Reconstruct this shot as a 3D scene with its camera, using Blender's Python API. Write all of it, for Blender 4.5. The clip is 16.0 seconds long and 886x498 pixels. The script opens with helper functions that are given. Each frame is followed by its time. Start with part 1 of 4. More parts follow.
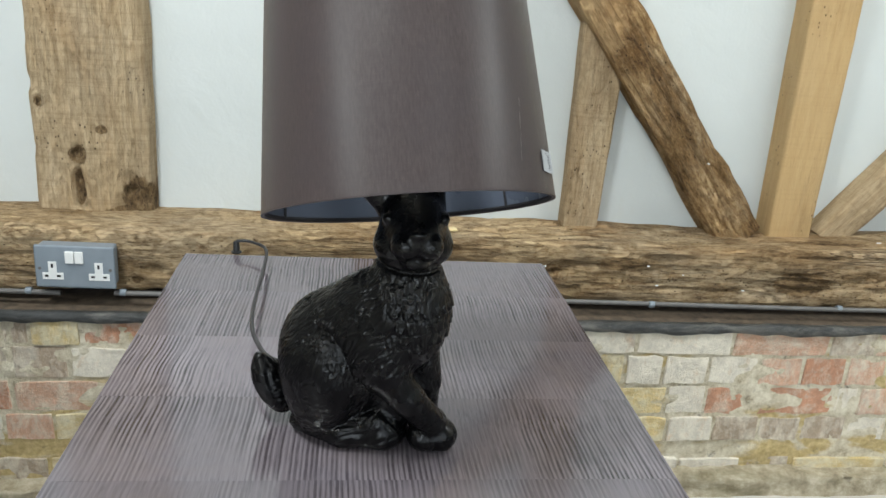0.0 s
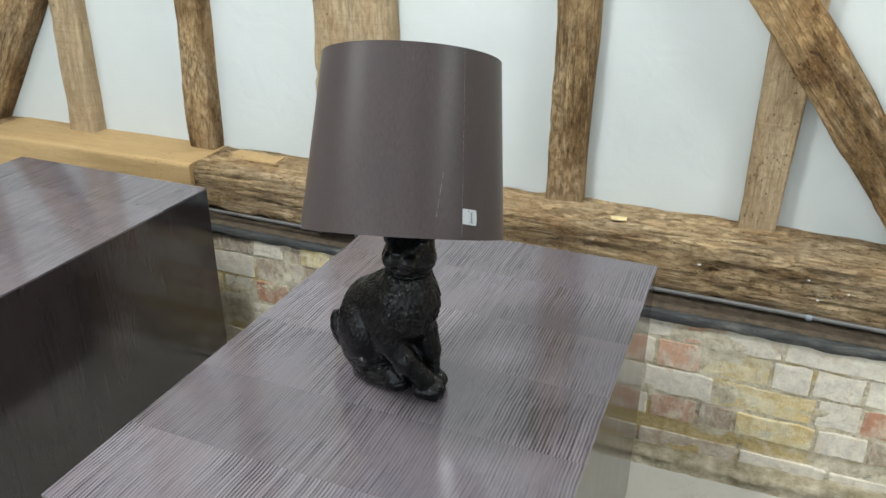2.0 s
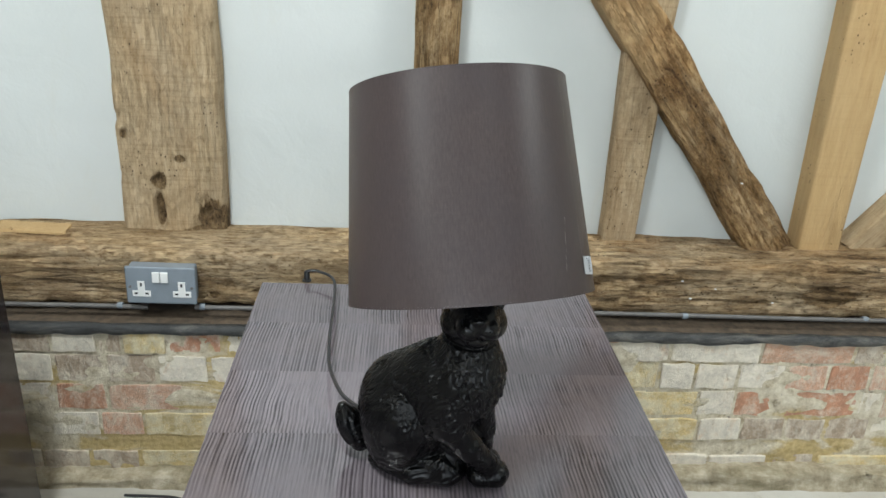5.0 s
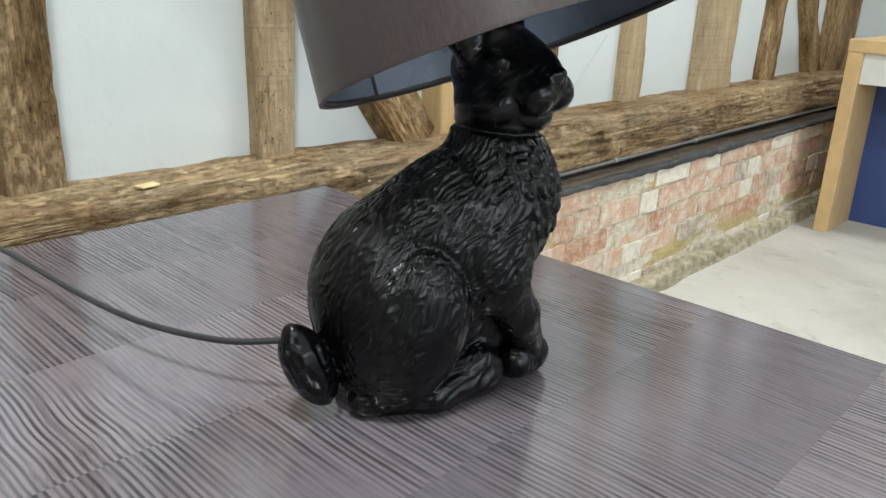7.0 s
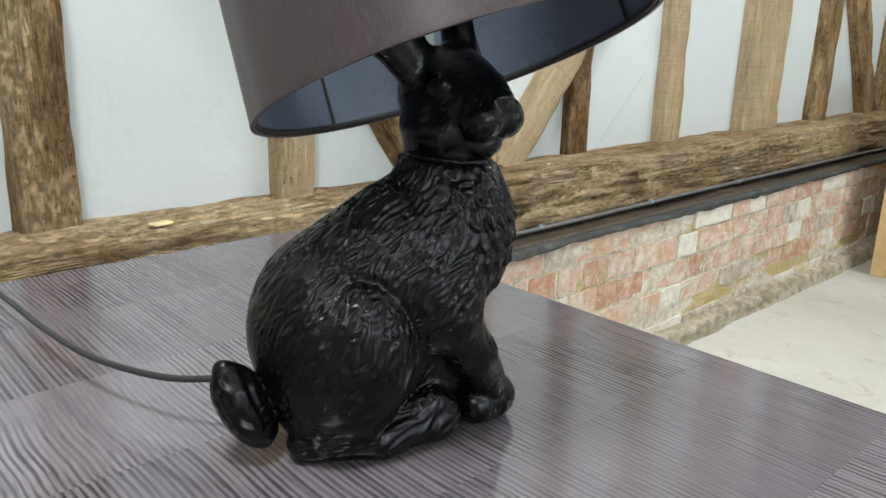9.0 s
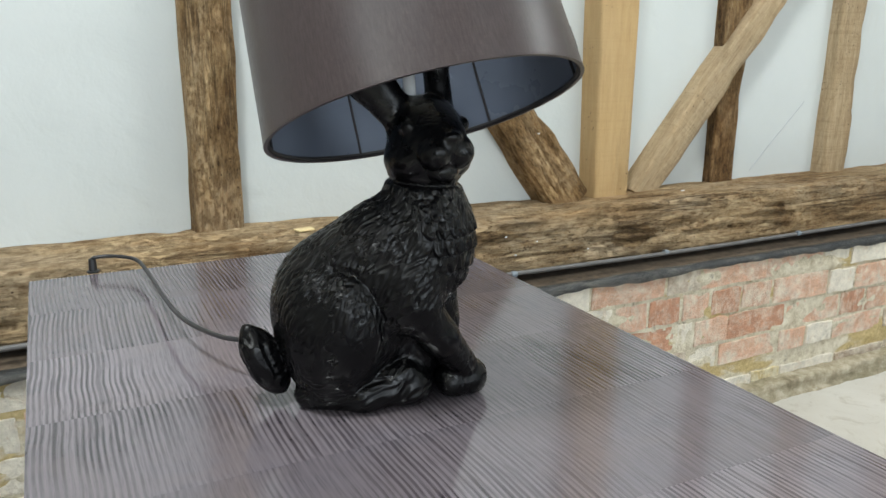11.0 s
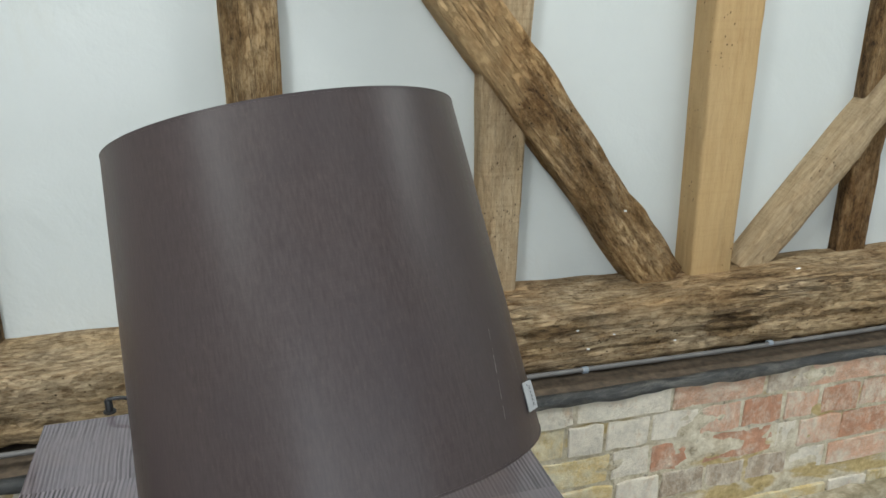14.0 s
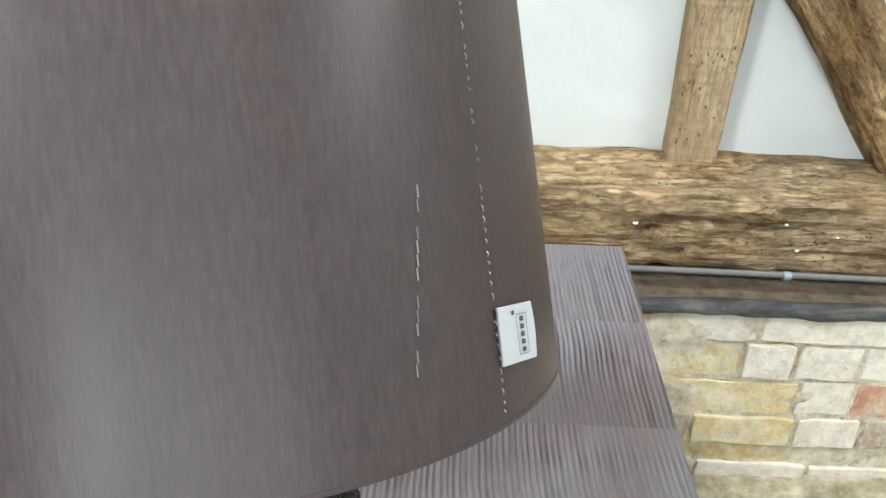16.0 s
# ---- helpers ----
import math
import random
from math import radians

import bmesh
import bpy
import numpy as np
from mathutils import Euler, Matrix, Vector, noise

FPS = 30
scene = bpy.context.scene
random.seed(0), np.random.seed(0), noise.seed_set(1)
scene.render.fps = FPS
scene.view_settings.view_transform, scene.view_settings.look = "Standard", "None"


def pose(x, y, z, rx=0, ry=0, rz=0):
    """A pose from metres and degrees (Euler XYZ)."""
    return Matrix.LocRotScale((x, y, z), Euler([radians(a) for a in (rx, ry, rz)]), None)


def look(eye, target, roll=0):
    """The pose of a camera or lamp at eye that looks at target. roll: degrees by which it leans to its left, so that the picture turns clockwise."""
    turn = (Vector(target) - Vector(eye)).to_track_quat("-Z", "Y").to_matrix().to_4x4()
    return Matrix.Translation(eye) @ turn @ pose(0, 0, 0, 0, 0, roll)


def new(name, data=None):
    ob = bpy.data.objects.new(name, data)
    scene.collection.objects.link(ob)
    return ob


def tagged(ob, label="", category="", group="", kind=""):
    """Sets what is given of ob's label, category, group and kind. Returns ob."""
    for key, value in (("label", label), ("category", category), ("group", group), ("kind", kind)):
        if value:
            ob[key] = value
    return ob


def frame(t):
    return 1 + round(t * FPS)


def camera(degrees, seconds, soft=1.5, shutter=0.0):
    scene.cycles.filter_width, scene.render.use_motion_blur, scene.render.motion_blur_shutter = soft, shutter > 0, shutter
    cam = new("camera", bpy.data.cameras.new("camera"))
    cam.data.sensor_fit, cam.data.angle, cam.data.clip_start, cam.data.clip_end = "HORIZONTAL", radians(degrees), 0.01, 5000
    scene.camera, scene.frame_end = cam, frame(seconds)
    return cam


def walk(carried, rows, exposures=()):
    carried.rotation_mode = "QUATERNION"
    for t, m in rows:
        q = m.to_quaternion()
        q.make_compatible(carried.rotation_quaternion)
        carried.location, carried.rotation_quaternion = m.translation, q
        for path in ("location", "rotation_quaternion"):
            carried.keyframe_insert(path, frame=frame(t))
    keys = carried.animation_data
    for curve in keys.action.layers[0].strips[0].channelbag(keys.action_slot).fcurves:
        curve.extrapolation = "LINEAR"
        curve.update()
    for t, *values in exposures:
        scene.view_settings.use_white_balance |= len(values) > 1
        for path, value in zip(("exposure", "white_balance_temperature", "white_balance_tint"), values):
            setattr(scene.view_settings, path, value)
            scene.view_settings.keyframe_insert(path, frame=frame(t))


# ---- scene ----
cam = camera(59.2, 16.0)
PATH = [
    (0, (-0.104, -1.61, 1.05), (0.132, 0.264, 0.394), 4.1),
    (0.5, (0.05, -1.73, 1.171), (-0.184, 0.109, 0.42), 3.2),
    (1, (0.18, -1.73, 1.214), (-0.258, 0.039, 0.389), 3.3),
    (1.5, (0.278, -1.725, 1.255), (-0.269, -0.005, 0.394), 2.2),
    (2, (0.358, -1.774, 1.275), (-0.327, -0.104, 0.413), 0.2),
    (2.5, (0.385, -1.812, 1.277), (-0.387, -0.173, 0.429), -0.9),
    (3, (0.373, -1.829, 1.277), (-0.382, -0.167, 0.46), -0.3),
    (5.5, (-0.314, -1.574, 1.169), (0.237, 0.192, 0.408), 2.6),
    (6, (-0.432, -1.424, 1.069), (0.525, 0.146, 0.283), 2.0),
    (6.5, (-0.443, -1.293, 0.951), (0.779, 0.103, 0.203), 2.4),
    (7, (-0.474, -1.258, 0.889), (0.909, 0.029, 0.234), 2.2),
    (7.5, (-0.487, -1.262, 0.871), (0.936, 0.012, 0.278), 1.7),
    (8, (-0.47, -1.274, 0.867), (0.94, 0.026, 0.301), 1.6),
    (10.5, (-0.330, -1.410, 0.897), (0.662, 0.243, 0.367), 0.4),
    (11, (-0.333, -1.508, 0.904), (0.544, 0.216, 0.396), 0.4),
    (11.5, (-0.285, -1.572, 0.914), (0.477, 0.206, 0.405), 0.2),
    (12, (-0.227, -1.598, 0.921), (0.389, 0.234, 0.408), 0.3),
    (12.5, (-0.168, -1.607, 0.925), (0.3, 0.265, 0.399), 0.1),
    (13, (-0.157, -1.602, 1.049), (0.175, 0.29, 0.492), -0.7),
    (13.5, (-0.186, -1.515, 1.161), (0.214, 0.349, 0.558), -0.4),
    (14, (-0.115, -1.374, 1.163), (0.411, 0.436, 0.493), 0.1),
    (14.5, (0.007, -1.228, 1.11), (0.339, 0.592, 0.35), 0.0),
    (15, (0.025, -1.17, 1.072), (0.117, 0.624, 0.192), 0.2),
    (15.5, (0.039, -1.166, 1.057), (0.018, 0.58, 0.082), 1.0),
    (16, (0.044, -1.169, 1.056), (-0.015, 0.553, 0.041), 1.2),
]
walk(cam, [(t, look(eye, target, roll)) for t, eye, target, roll in PATH], [(0, 0.05), (1, 0.1), (3.0, 0.06), (5.5, -0.1), (6, -0.08), (6.5, 0.1), (8, 0.2), (10.5, 0.04), (12.5, 0.0), (13, 0.05), (13.5, -0.2), (14, -0.25), (14.5, -0.05), (15, 0.25), (15.5, 0.45), (16, 0.6)])

WINDOW_WATTS, PANEL_WATTS = 26.5, 20.0

# ---------- world and light ----------
world = bpy.data.worlds.new("world")
scene.world = world
world.use_nodes = True
wn = world.node_tree
sky = wn.nodes.new("ShaderNodeTexSky")
sky.sky_type = "NISHITA"
sky.sun_disc = False
sky.sun_elevation, sky.sun_rotation = radians(35), radians(200)
wn.links.new(sky.outputs["Color"], wn.nodes["Background"].inputs["Color"])
wn.nodes["Background"].inputs["Strength"].default_value = 0.1


def area_lamp(name, m, sx, sy, watts, colour):
    data = bpy.data.lights.new(name, "AREA")
    data.shape, data.size, data.size_y, data.energy, data.color = "RECTANGLE", sx, sy, watts, colour
    ob = new(name, data)
    ob.matrix_world = m
    return ob


NORTH, EAST, WEST, SOUTH, CEIL = 0.045, 3.85, -4.6, -5.2, 2.5
WINDOWS = [(-1.5, 1.3), (0.35, 1.3), (2.2, 1.3)]
WINDOW_SHARE = (1.5, 0.8, 0.8)
for (wx, ww), share in zip(WINDOWS, WINDOW_SHARE):
    area_lamp("window_daylight", look((wx, SOUTH + 0.02, 1.55), (wx, 0, 1.1)), ww, 1.3, WINDOW_WATTS * share, (0.80, 0.905, 1.0))
# long ceiling lights: x, y, width, length, share of the light
PANELS = [(-0.70, -1.28, 0.24, 0.40, 2.2), (0.72, -2.55, 0.16, 1.2, 0.15), (1.05, -0.55, 0.40, 0.16, 1.0), (-1.75, -0.60, 0.40, 0.16, 0.15), (2.6, -1.4, 0.26, 1.2, 1.5), (-2.3, -2.5, 0.20, 1.2, 1.6)]
for lx, ly, pw, pl, share in PANELS:
    area_lamp("ceiling_strip_light", pose(lx, ly, CEIL - 0.035), pw, pl, PANEL_WATTS * share, (0.90, 0.955, 0.955))


# ---------- materials ----------
class Mat:
    """A node material with short calls to add nodes."""

    def __init__(self, name, rough=0.6, metal=0.0, spec=0.5):
        self.m = bpy.data.materials.new(name)
        self.m.use_nodes = True
        self.t = self.m.node_tree
        self.b = self.t.nodes["Principled BSDF"]
        self.b.inputs["Roughness"].default_value = rough
        self.b.inputs["Metallic"].default_value = metal
        self.b.inputs["Specular IOR Level"].default_value = spec
        self.tc = self.t.nodes.new("ShaderNodeTexCoord")

    def node(self, kind, **inputs):
        n = self.t.nodes.new(kind)
        for k, v in inputs.items():
            self.put(n.inputs[k.replace("_", " ")], v)
        return n

    def put(self, sock, v):
        if isinstance(v, bpy.types.NodeSocket):
            self.t.links.new(v, sock)
        else:
            sock.default_value = v

    def coords(self, scale=(1, 1, 1), shift=None, which="Object"):
        n = self.t.nodes.new("ShaderNodeMapping")
        self.put(n.inputs["Vector"], self.tc.outputs[which])
        n.inputs["Scale"].default_value = scale
        if shift is not None:
            self.put(n.inputs["Location"], shift)
        return n.outputs["Vector"]

    def noise(self, vec, scale, detail=4.0, rough=0.55, warp=0.0):
        n = self.node("ShaderNodeTexNoise", Vector=vec, Scale=scale, Detail=detail, Roughness=rough, Distortion=warp)
        return n.outputs["Fac"]

    def ramp(self, fac, *stops):
        n = self.t.nodes.new("ShaderNodeValToRGB")
        self.put(n.inputs["Fac"], fac)
        e = n.color_ramp.elements
        while len(e) < len(stops):
            e.new(0.5)
        for el, (p, c) in zip(e, stops):
            el.position = p
            el.color = (*c, 1) if isinstance(c, tuple) else (c, c, c, 1)
        return n.outputs["Color"]

    def mix(self, fac, a, b, mode="MIX"):
        n = self.t.nodes.new("ShaderNodeMix")
        n.data_type, n.blend_type = "RGBA", mode
        for s, v in ((n.inputs[0], fac), (n.inputs[6], a), (n.inputs[7], b)):
            self.put(s, (*v, 1) if isinstance(v, tuple) and len(v) == 3 else v)
        return n.outputs[2]

    def math(self, op, a, b=0.0):
        n = self.t.nodes.new("ShaderNodeMath")
        n.operation = op
        self.put(n.inputs[0], a)
        self.put(n.inputs[1], b)
        return n.outputs[0]

    def random(self):
        return self.t.nodes.new("ShaderNodeObjectInfo").outputs["Random"]

    def random_shift(self, size=17.0):
        return self.node("ShaderNodeCombineXYZ", X=self.math("MULTIPLY", self.random(), size),
                         Y=self.math("MULTIPLY", self.random(), size * 1.7), Z=self.math("MULTIPLY", self.random(), size * 0.6)).outputs[0]

    def colour(self, v):
        self.put(self.b.inputs["Base Color"], (*v, 1) if isinstance(v, tuple) else v)
        return self

    def rough(self, v):
        self.put(self.b.inputs["Roughness"], v)
        return self

    def bump(self, height, strength=0.5, dist=0.01, under=None):
        n = self.node("ShaderNodeBump", Height=height, Strength=strength, Distance=dist)
        if under is not None:
            self.put(n.inputs["Normal"], under)
        self.put(self.b.inputs["Normal"], n.outputs["Normal"])
        return n.outputs["Normal"]


def plain(name, c, rough=0.5, metal=0.0, spread=0.12, scale=40.0):
    m = Mat(name, rough, metal)
    n = m.noise(m.coords(), scale, 5)
    lo, hi = tuple(x * (1 - spread) for x in c), tuple(min(1.0, x * (1 + spread)) for x in c)
    m.colour(m.ramp(n, (0.3, lo), (0.7, hi)))
    m.rough(m.ramp(n, (0.3, max(0.02, rough - 0.06)), (0.7, min(1.0, rough + 0.08))))
    m.bump(n, 0.12, 0.001)
    return m.m


def make_timber(name, pale, mid, dark, decay, half=None, stain=0.0, worn=1.0, cracks=1.0, saw=0.0, knobbly=1.0, spots=(), sound=None):
    """Old oak, its grain along local z: weathered colour, fibres, long cracks, worm holes, stains and crumbling patches.
    half: (x0, x1) across the face between which sound wood gives way to decay. knobbly: shorter, rounder grain.
    spots: (x, z, rx, rz) of rotten hollows on the face. sound: height along it above which the wood is pale and whole."""
    m = Mat(name, 0.78, spec=0.2)
    s = m.random_shift()
    grain = m.noise(m.coords((74, 74, 7.0 * knobbly), s), 1.0, 10, 0.78, 0.25)
    fibre = m.noise(m.coords((230, 230, 13 * knobbly), s), 1.0, 6, 0.68, 0.2)
    broad = m.noise(m.coords((7, 7, 3.2), s), 1.0, 6, 0.65, 0.3)
    mottle = m.noise(m.coords((90, 90, 48), s), 1.0, 9, 0.78, 0.2)
    speck = m.noise(m.coords((190, 190, 110), s), 1.0, 5, 0.7)
    c = m.ramp(grain, (0.28, dark), (0.44, mid), (0.62, pale))
    c = m.mix(m.ramp(broad, (0.40, 0.0), (0.62, 0.6)), c, m.mix(0.45, c, pale))
    grey = sum(mid) / 3
    c = m.mix(m.ramp(m.noise(m.coords((5, 5, 2.0), s), 1.4, 6, 0.68, 0.3), (0.44, 0.0), (0.66, 0.40 * worn)), c, (grey * 1.28, grey * 1.12, grey * 0.88))
    c = m.mix(m.ramp(fibre, (0.40, 0.50 * worn), (0.55, 0.0)), c, m.mix(1.0, c, (0.54, 0.45, 0.36), "MULTIPLY"))
    c = m.mix(m.ramp(mottle, (0.53 - 0.3 * decay, 0.0), (0.64 - 0.3 * decay, 0.60 * worn)), c, m.mix(1.0, c, (0.50, 0.42, 0.33), "MULTIPLY"))
    c = m.mix(m.ramp(speck, (0.55, 0.0), (0.66, 0.5 * worn)), c, m.mix(1.0, c, (0.45, 0.37, 0.29), "MULTIPLY"))
    patch = m.noise(m.coords((11, 11, 4.0), s), 1.0, 9, 0.72, 0.35)
    if half is not None:
        ax = m.node("ShaderNodeSeparateXYZ", Vector=m.coords()).outputs["X"]
        span = half[1] - half[0]
        patch = m.math("ADD", patch, m.math("MULTIPLY", m.math("SUBTRACT", ax, (half[0] + half[1]) / 2), 0.16 / span))
    if sound is not None:
        up = m.node("ShaderNodeSeparateXYZ", Vector=m.coords()).outputs
        up = m.math("ADD", m.math("SUBTRACT", up["Z"], m.math("MULTIPLY", up["X"], 1.2)), m.math("MULTIPLY", m.noise(m.coords((18, 18, 9), s), 1.0, 6, 0.65), 0.25))
        whole = m.ramp(up, (sound + 0.10, 0.0), (sound + 0.14, 1.0))
        patch = m.math("SUBTRACT", patch, m.math("MULTIPLY", whole, 0.35))
        c = m.mix(m.math("MULTIPLY", whole, 0.6), c, pale)
    rot = m.ramp(patch, (0.63 - decay, 0.0), (0.74 - decay, 1.0))
    if spots:
        xyz = m.node("ShaderNodeSeparateXYZ", Vector=m.coords()).outputs
        fray = m.math("MULTIPLY", m.math("SUBTRACT", m.noise(m.coords((60, 60, 36), s), 1.0, 6, 0.7), 0.5), 2.2)
        for sx, sz, rx, rz in spots:
            far = m.math("ADD", m.math("POWER", m.math("MULTIPLY", m.math("SUBTRACT", xyz["X"], sx), 1 / rx), 2.0), m.math("POWER", m.math("MULTIPLY", m.math("SUBTRACT", xyz["Z"], sz), 1 / rz), 2.0))
            rot = m.math("MAXIMUM", rot, m.ramp(m.math("ADD", far, fray), (0.75, 1.0), (1.0, 0.0)))
    crumble = m.noise(m.coords((105, 105, 42), s), 1.0, 8, 0.78)
    c = m.mix(m.math("MULTIPLY", rot, 0.88), c, m.ramp(crumble, (0.36, (0.030, 0.016, 0.008)), (0.46, tuple(x * k for x, k in zip(mid, (0.46, 0.40, 0.34)))), (0.58, tuple(x * k for x, k in zip(mid, (0.85, 0.78, 0.68)))), (0.70, pale)))
    tone = m.ramp(m.noise(m.coords((3.2, 3.2, 2.1), s), 1.0, 7, 0.7, 0.6), (0.48, 0.0), (0.60, 0.62 * worn))
    c = m.mix(tone, c, m.mix(1.0, c, (0.66, 0.53, 0.40), "MULTIPLY"))
    cut = m.noise(m.coords((5, 5, 210), s), 1.0, 3, 0.6, 0.3)
    if saw:
        c = m.mix(m.ramp(cut, (0.52, 0.0), (0.62, 0.35 * saw)), c, m.mix(1.0, c, (0.72, 0.68, 0.62), "MULTIPLY"))
    if stain:
        blot = m.noise(m.coords((16, 16, 7), s), 1.0, 8, 0.72, 0.5)
        if half is not None:
            blot = m.math("ADD", blot, m.math("MULTIPLY", m.math("ADD", ax, 0.050), 4.5))
        blot = m.ramp(blot, (0.60 - stain, 0.0), (0.70 - stain, 0.80))
        c = m.mix(blot, c, m.mix(1.0, c, (0.38, 0.275, 0.175), "MULTIPLY"))
    crack = m.noise(m.coords((38, 38, 1.1), s), 1.0, 5, 0.55, 0.5)
    line = m.ramp(crack, (0.482, 0.0), (0.495, 1.0), (0.505, 1.0), (0.518, 0.0))
    gate = m.ramp(m.noise(m.coords((6, 6, 2.0), s), 1.0, 3), (0.46, 0.0), (0.56, 1.0))
    hair = m.ramp(m.noise(m.coords((95, 95, 4.5), s), 1.0, 4, 0.6, 0.6), (0.484, 0.0), (0.497, 0.8), (0.503, 0.8), (0.516, 0.0))
    hair = m.math("MULTIPLY", hair, m.ramp(m.noise(m.coords((8, 8, 3.5), s), 1.0, 4, 0.6), (0.47, 0.0), (0.56, 1.0)))
    line = m.math("MULTIPLY", m.math("MAXIMUM", m.math("MULTIPLY", line, gate), hair), cracks)
    c = m.mix(m.math("MULTIPLY", line, 0.85), c, (0.035, 0.021, 0.012))
    worm = m.node("ShaderNodeTexVoronoi", Vector=m.coords((100, 100, 64), s), Scale=1.0)
    pit = m.ramp(worm.outputs["Distance"], (0.10, 1.0), (0.17, 0.0))
    pit = m.math("MULTIPLY", pit, m.ramp(m.noise(m.coords((9, 9, 6), s), 1.0, 2), (0.50, 0.0), (0.60, 1.0)))
    c = m.mix(m.math("MULTIPLY", pit, 0.85), c, (0.03, 0.018, 0.010))
    m.colour(c)
    m.rough(m.ramp(grain, (0.3, 0.90), (0.7, 0.70)))
    h = m.math("ADD", m.math("MULTIPLY", grain, 0.45), m.math("MULTIPLY", fibre, 0.22 * worn))
    h = m.math("SUBTRACT", h, m.math("MULTIPLY", m.ramp(mottle, (0.48, 0.0), (0.64, 1.0)), 0.28 * worn))
    h = m.math("SUBTRACT", h, m.math("MULTIPLY", line, 0.9))
    h = m.math("ADD", h, m.math("MULTIPLY", rot, m.math("SUBTRACT", m.math("MULTIPLY", crumble, 2.0), 1.1)))
    h = m.math("SUBTRACT", h, m.math("MULTIPLY", pit, 0.5))
    if saw:
        h = m.math("SUBTRACT", h, m.math("MULTIPLY", cut, 0.10 * saw))
    m.bump(h, 1.0, 0.011)
    return m.m


def make_brick(name, body, wash, amount):
    """Soft old brick under flaking limewash. The wash lies over the whole wall in one pattern; the brick's own grain is its own."""
    m = Mat(name, 0.88, spec=0.2)
    s = m.random_shift()
    place = m.t.nodes.new("ShaderNodeNewGeometry").outputs["Position"]

    def sized(k):
        return m.coords((0.18 * k, 0.05 * k, 0.065 * k), s)

    grain = m.noise(sized(300), 1.0, 6, 0.7)
    c = m.mix(m.math("MULTIPLY", m.random(), 0.7), body, tuple(x * 0.66 for x in body))
    c = m.mix(m.ramp(m.noise(sized(34), 1.0, 6, 0.65), (0.38, 0.0), (0.62, 0.6)), c, tuple(min(1.0, x * 1.35) for x in body))
    c = m.mix(m.ramp(grain, (0.35, 0.45), (0.60, 0.0)), c, tuple(x * 0.62 for x in body))
    flake = m.math("ADD", m.math("MULTIPLY", m.noise(sized(20), 1.0, 9, 0.72, 0.3), 0.6), m.math("MULTIPLY", m.noise(place, 15, 10, 0.74, 0.4), 0.4))
    cover = m.ramp(flake, (0.51 - amount * 0.5, 0.0), (0.63 - amount * 0.5, 1.0))
    tint = m.ramp(m.noise(place, 42, 8, 0.72), (0.30, tuple(x * 0.70 for x in wash)), (0.58, wash))
    c = m.mix(m.math("MULTIPLY", cover, 0.88), c, tint)
    runs = m.node("ShaderNodeVectorMath", Vector=place)
    runs.operation = "MULTIPLY"
    m.put(runs.inputs[1], (40.0, 40.0, 20.0))
    streak = m.ramp(m.noise(runs.outputs["Vector"], 1.0, 5, 0.65), (0.58, 0.0), (0.70, 0.55))
    c = m.mix(streak, c, wash)
    dirt = m.ramp(m.noise(place, 27, 9, 0.76, 0.3), (0.60, 0.0), (0.72, 0.6))
    c = m.mix(dirt, c, (0.25, 0.19, 0.135))
    m.colour(c)
    h = m.math("ADD", m.math("MULTIPLY", grain, 0.3), m.math("ADD", m.math("MULTIPLY", cover, 0.3), m.math("MULTIPLY", m.noise(place, 60, 8, 0.74), 1.0)))
    m.bump(h, 0.9, 0.009)
    return m.m


def make_mortar():
    m = Mat("lime_mortar", 0.92, spec=0.15)
    v = m.coords()
    c = m.ramp(m.noise(v, 38, 8, 0.72), (0.30, (0.34, 0.275, 0.18)), (0.43, (0.62, 0.545, 0.40)), (0.60, (0.82, 0.755, 0.61)))
    low = m.node("ShaderNodeSeparateXYZ", Vector=v).outputs["Z"]
    bed = m.math("MULTIPLY", m.ramp(low, (0.06, 0.0), (0.085, 1.0), (0.115, 1.0), (0.14, 0.0)), 0.10)
    yellow = m.ramp(m.math("ADD", bed, m.noise(m.coords((2.2, 1, 5.5)), 1.7, 6, 0.6, 0.5)), (0.54, 0.0), (0.60, 0.9))
    c = m.mix(yellow, c, m.ramp(m.noise(v, 90, 6), (0.3, (0.46, 0.33, 0.13)), (0.7, (0.70, 0.55, 0.27))))
    dark = m.ramp(m.noise(v, 21, 8, 0.75), (0.59, 0.0), (0.68, 0.75))
    c = m.mix(dark, c, (0.15, 0.12, 0.09))
    m.colour(c)
    m.bump(m.noise(v, 75, 8, 0.75), 1.0, 0.009)
    return m.m


def make_cement():
    """Old cement skirting, mossy and stained."""
    m = Mat("stained_cement", 0.9, spec=0.2)
    v = m.coords()
    c = m.ramp(m.noise(v, 26, 8, 0.7), (0.30, (0.20, 0.165, 0.105)), (0.48, (0.40, 0.345, 0.245)), (0.68, (0.60, 0.54, 0.42)))
    c = m.mix(m.ramp(m.noise(m.coords((3, 9, 9)), 1.5, 6, 0.7, 0.4), (0.50, 0.0), (0.66, 0.75)), c, (0.20, 0.175, 0.10))
    m.colour(c)
    m.bump(m.noise(v, 55, 8, 0.72), 0.9, 0.008)
    return m.m


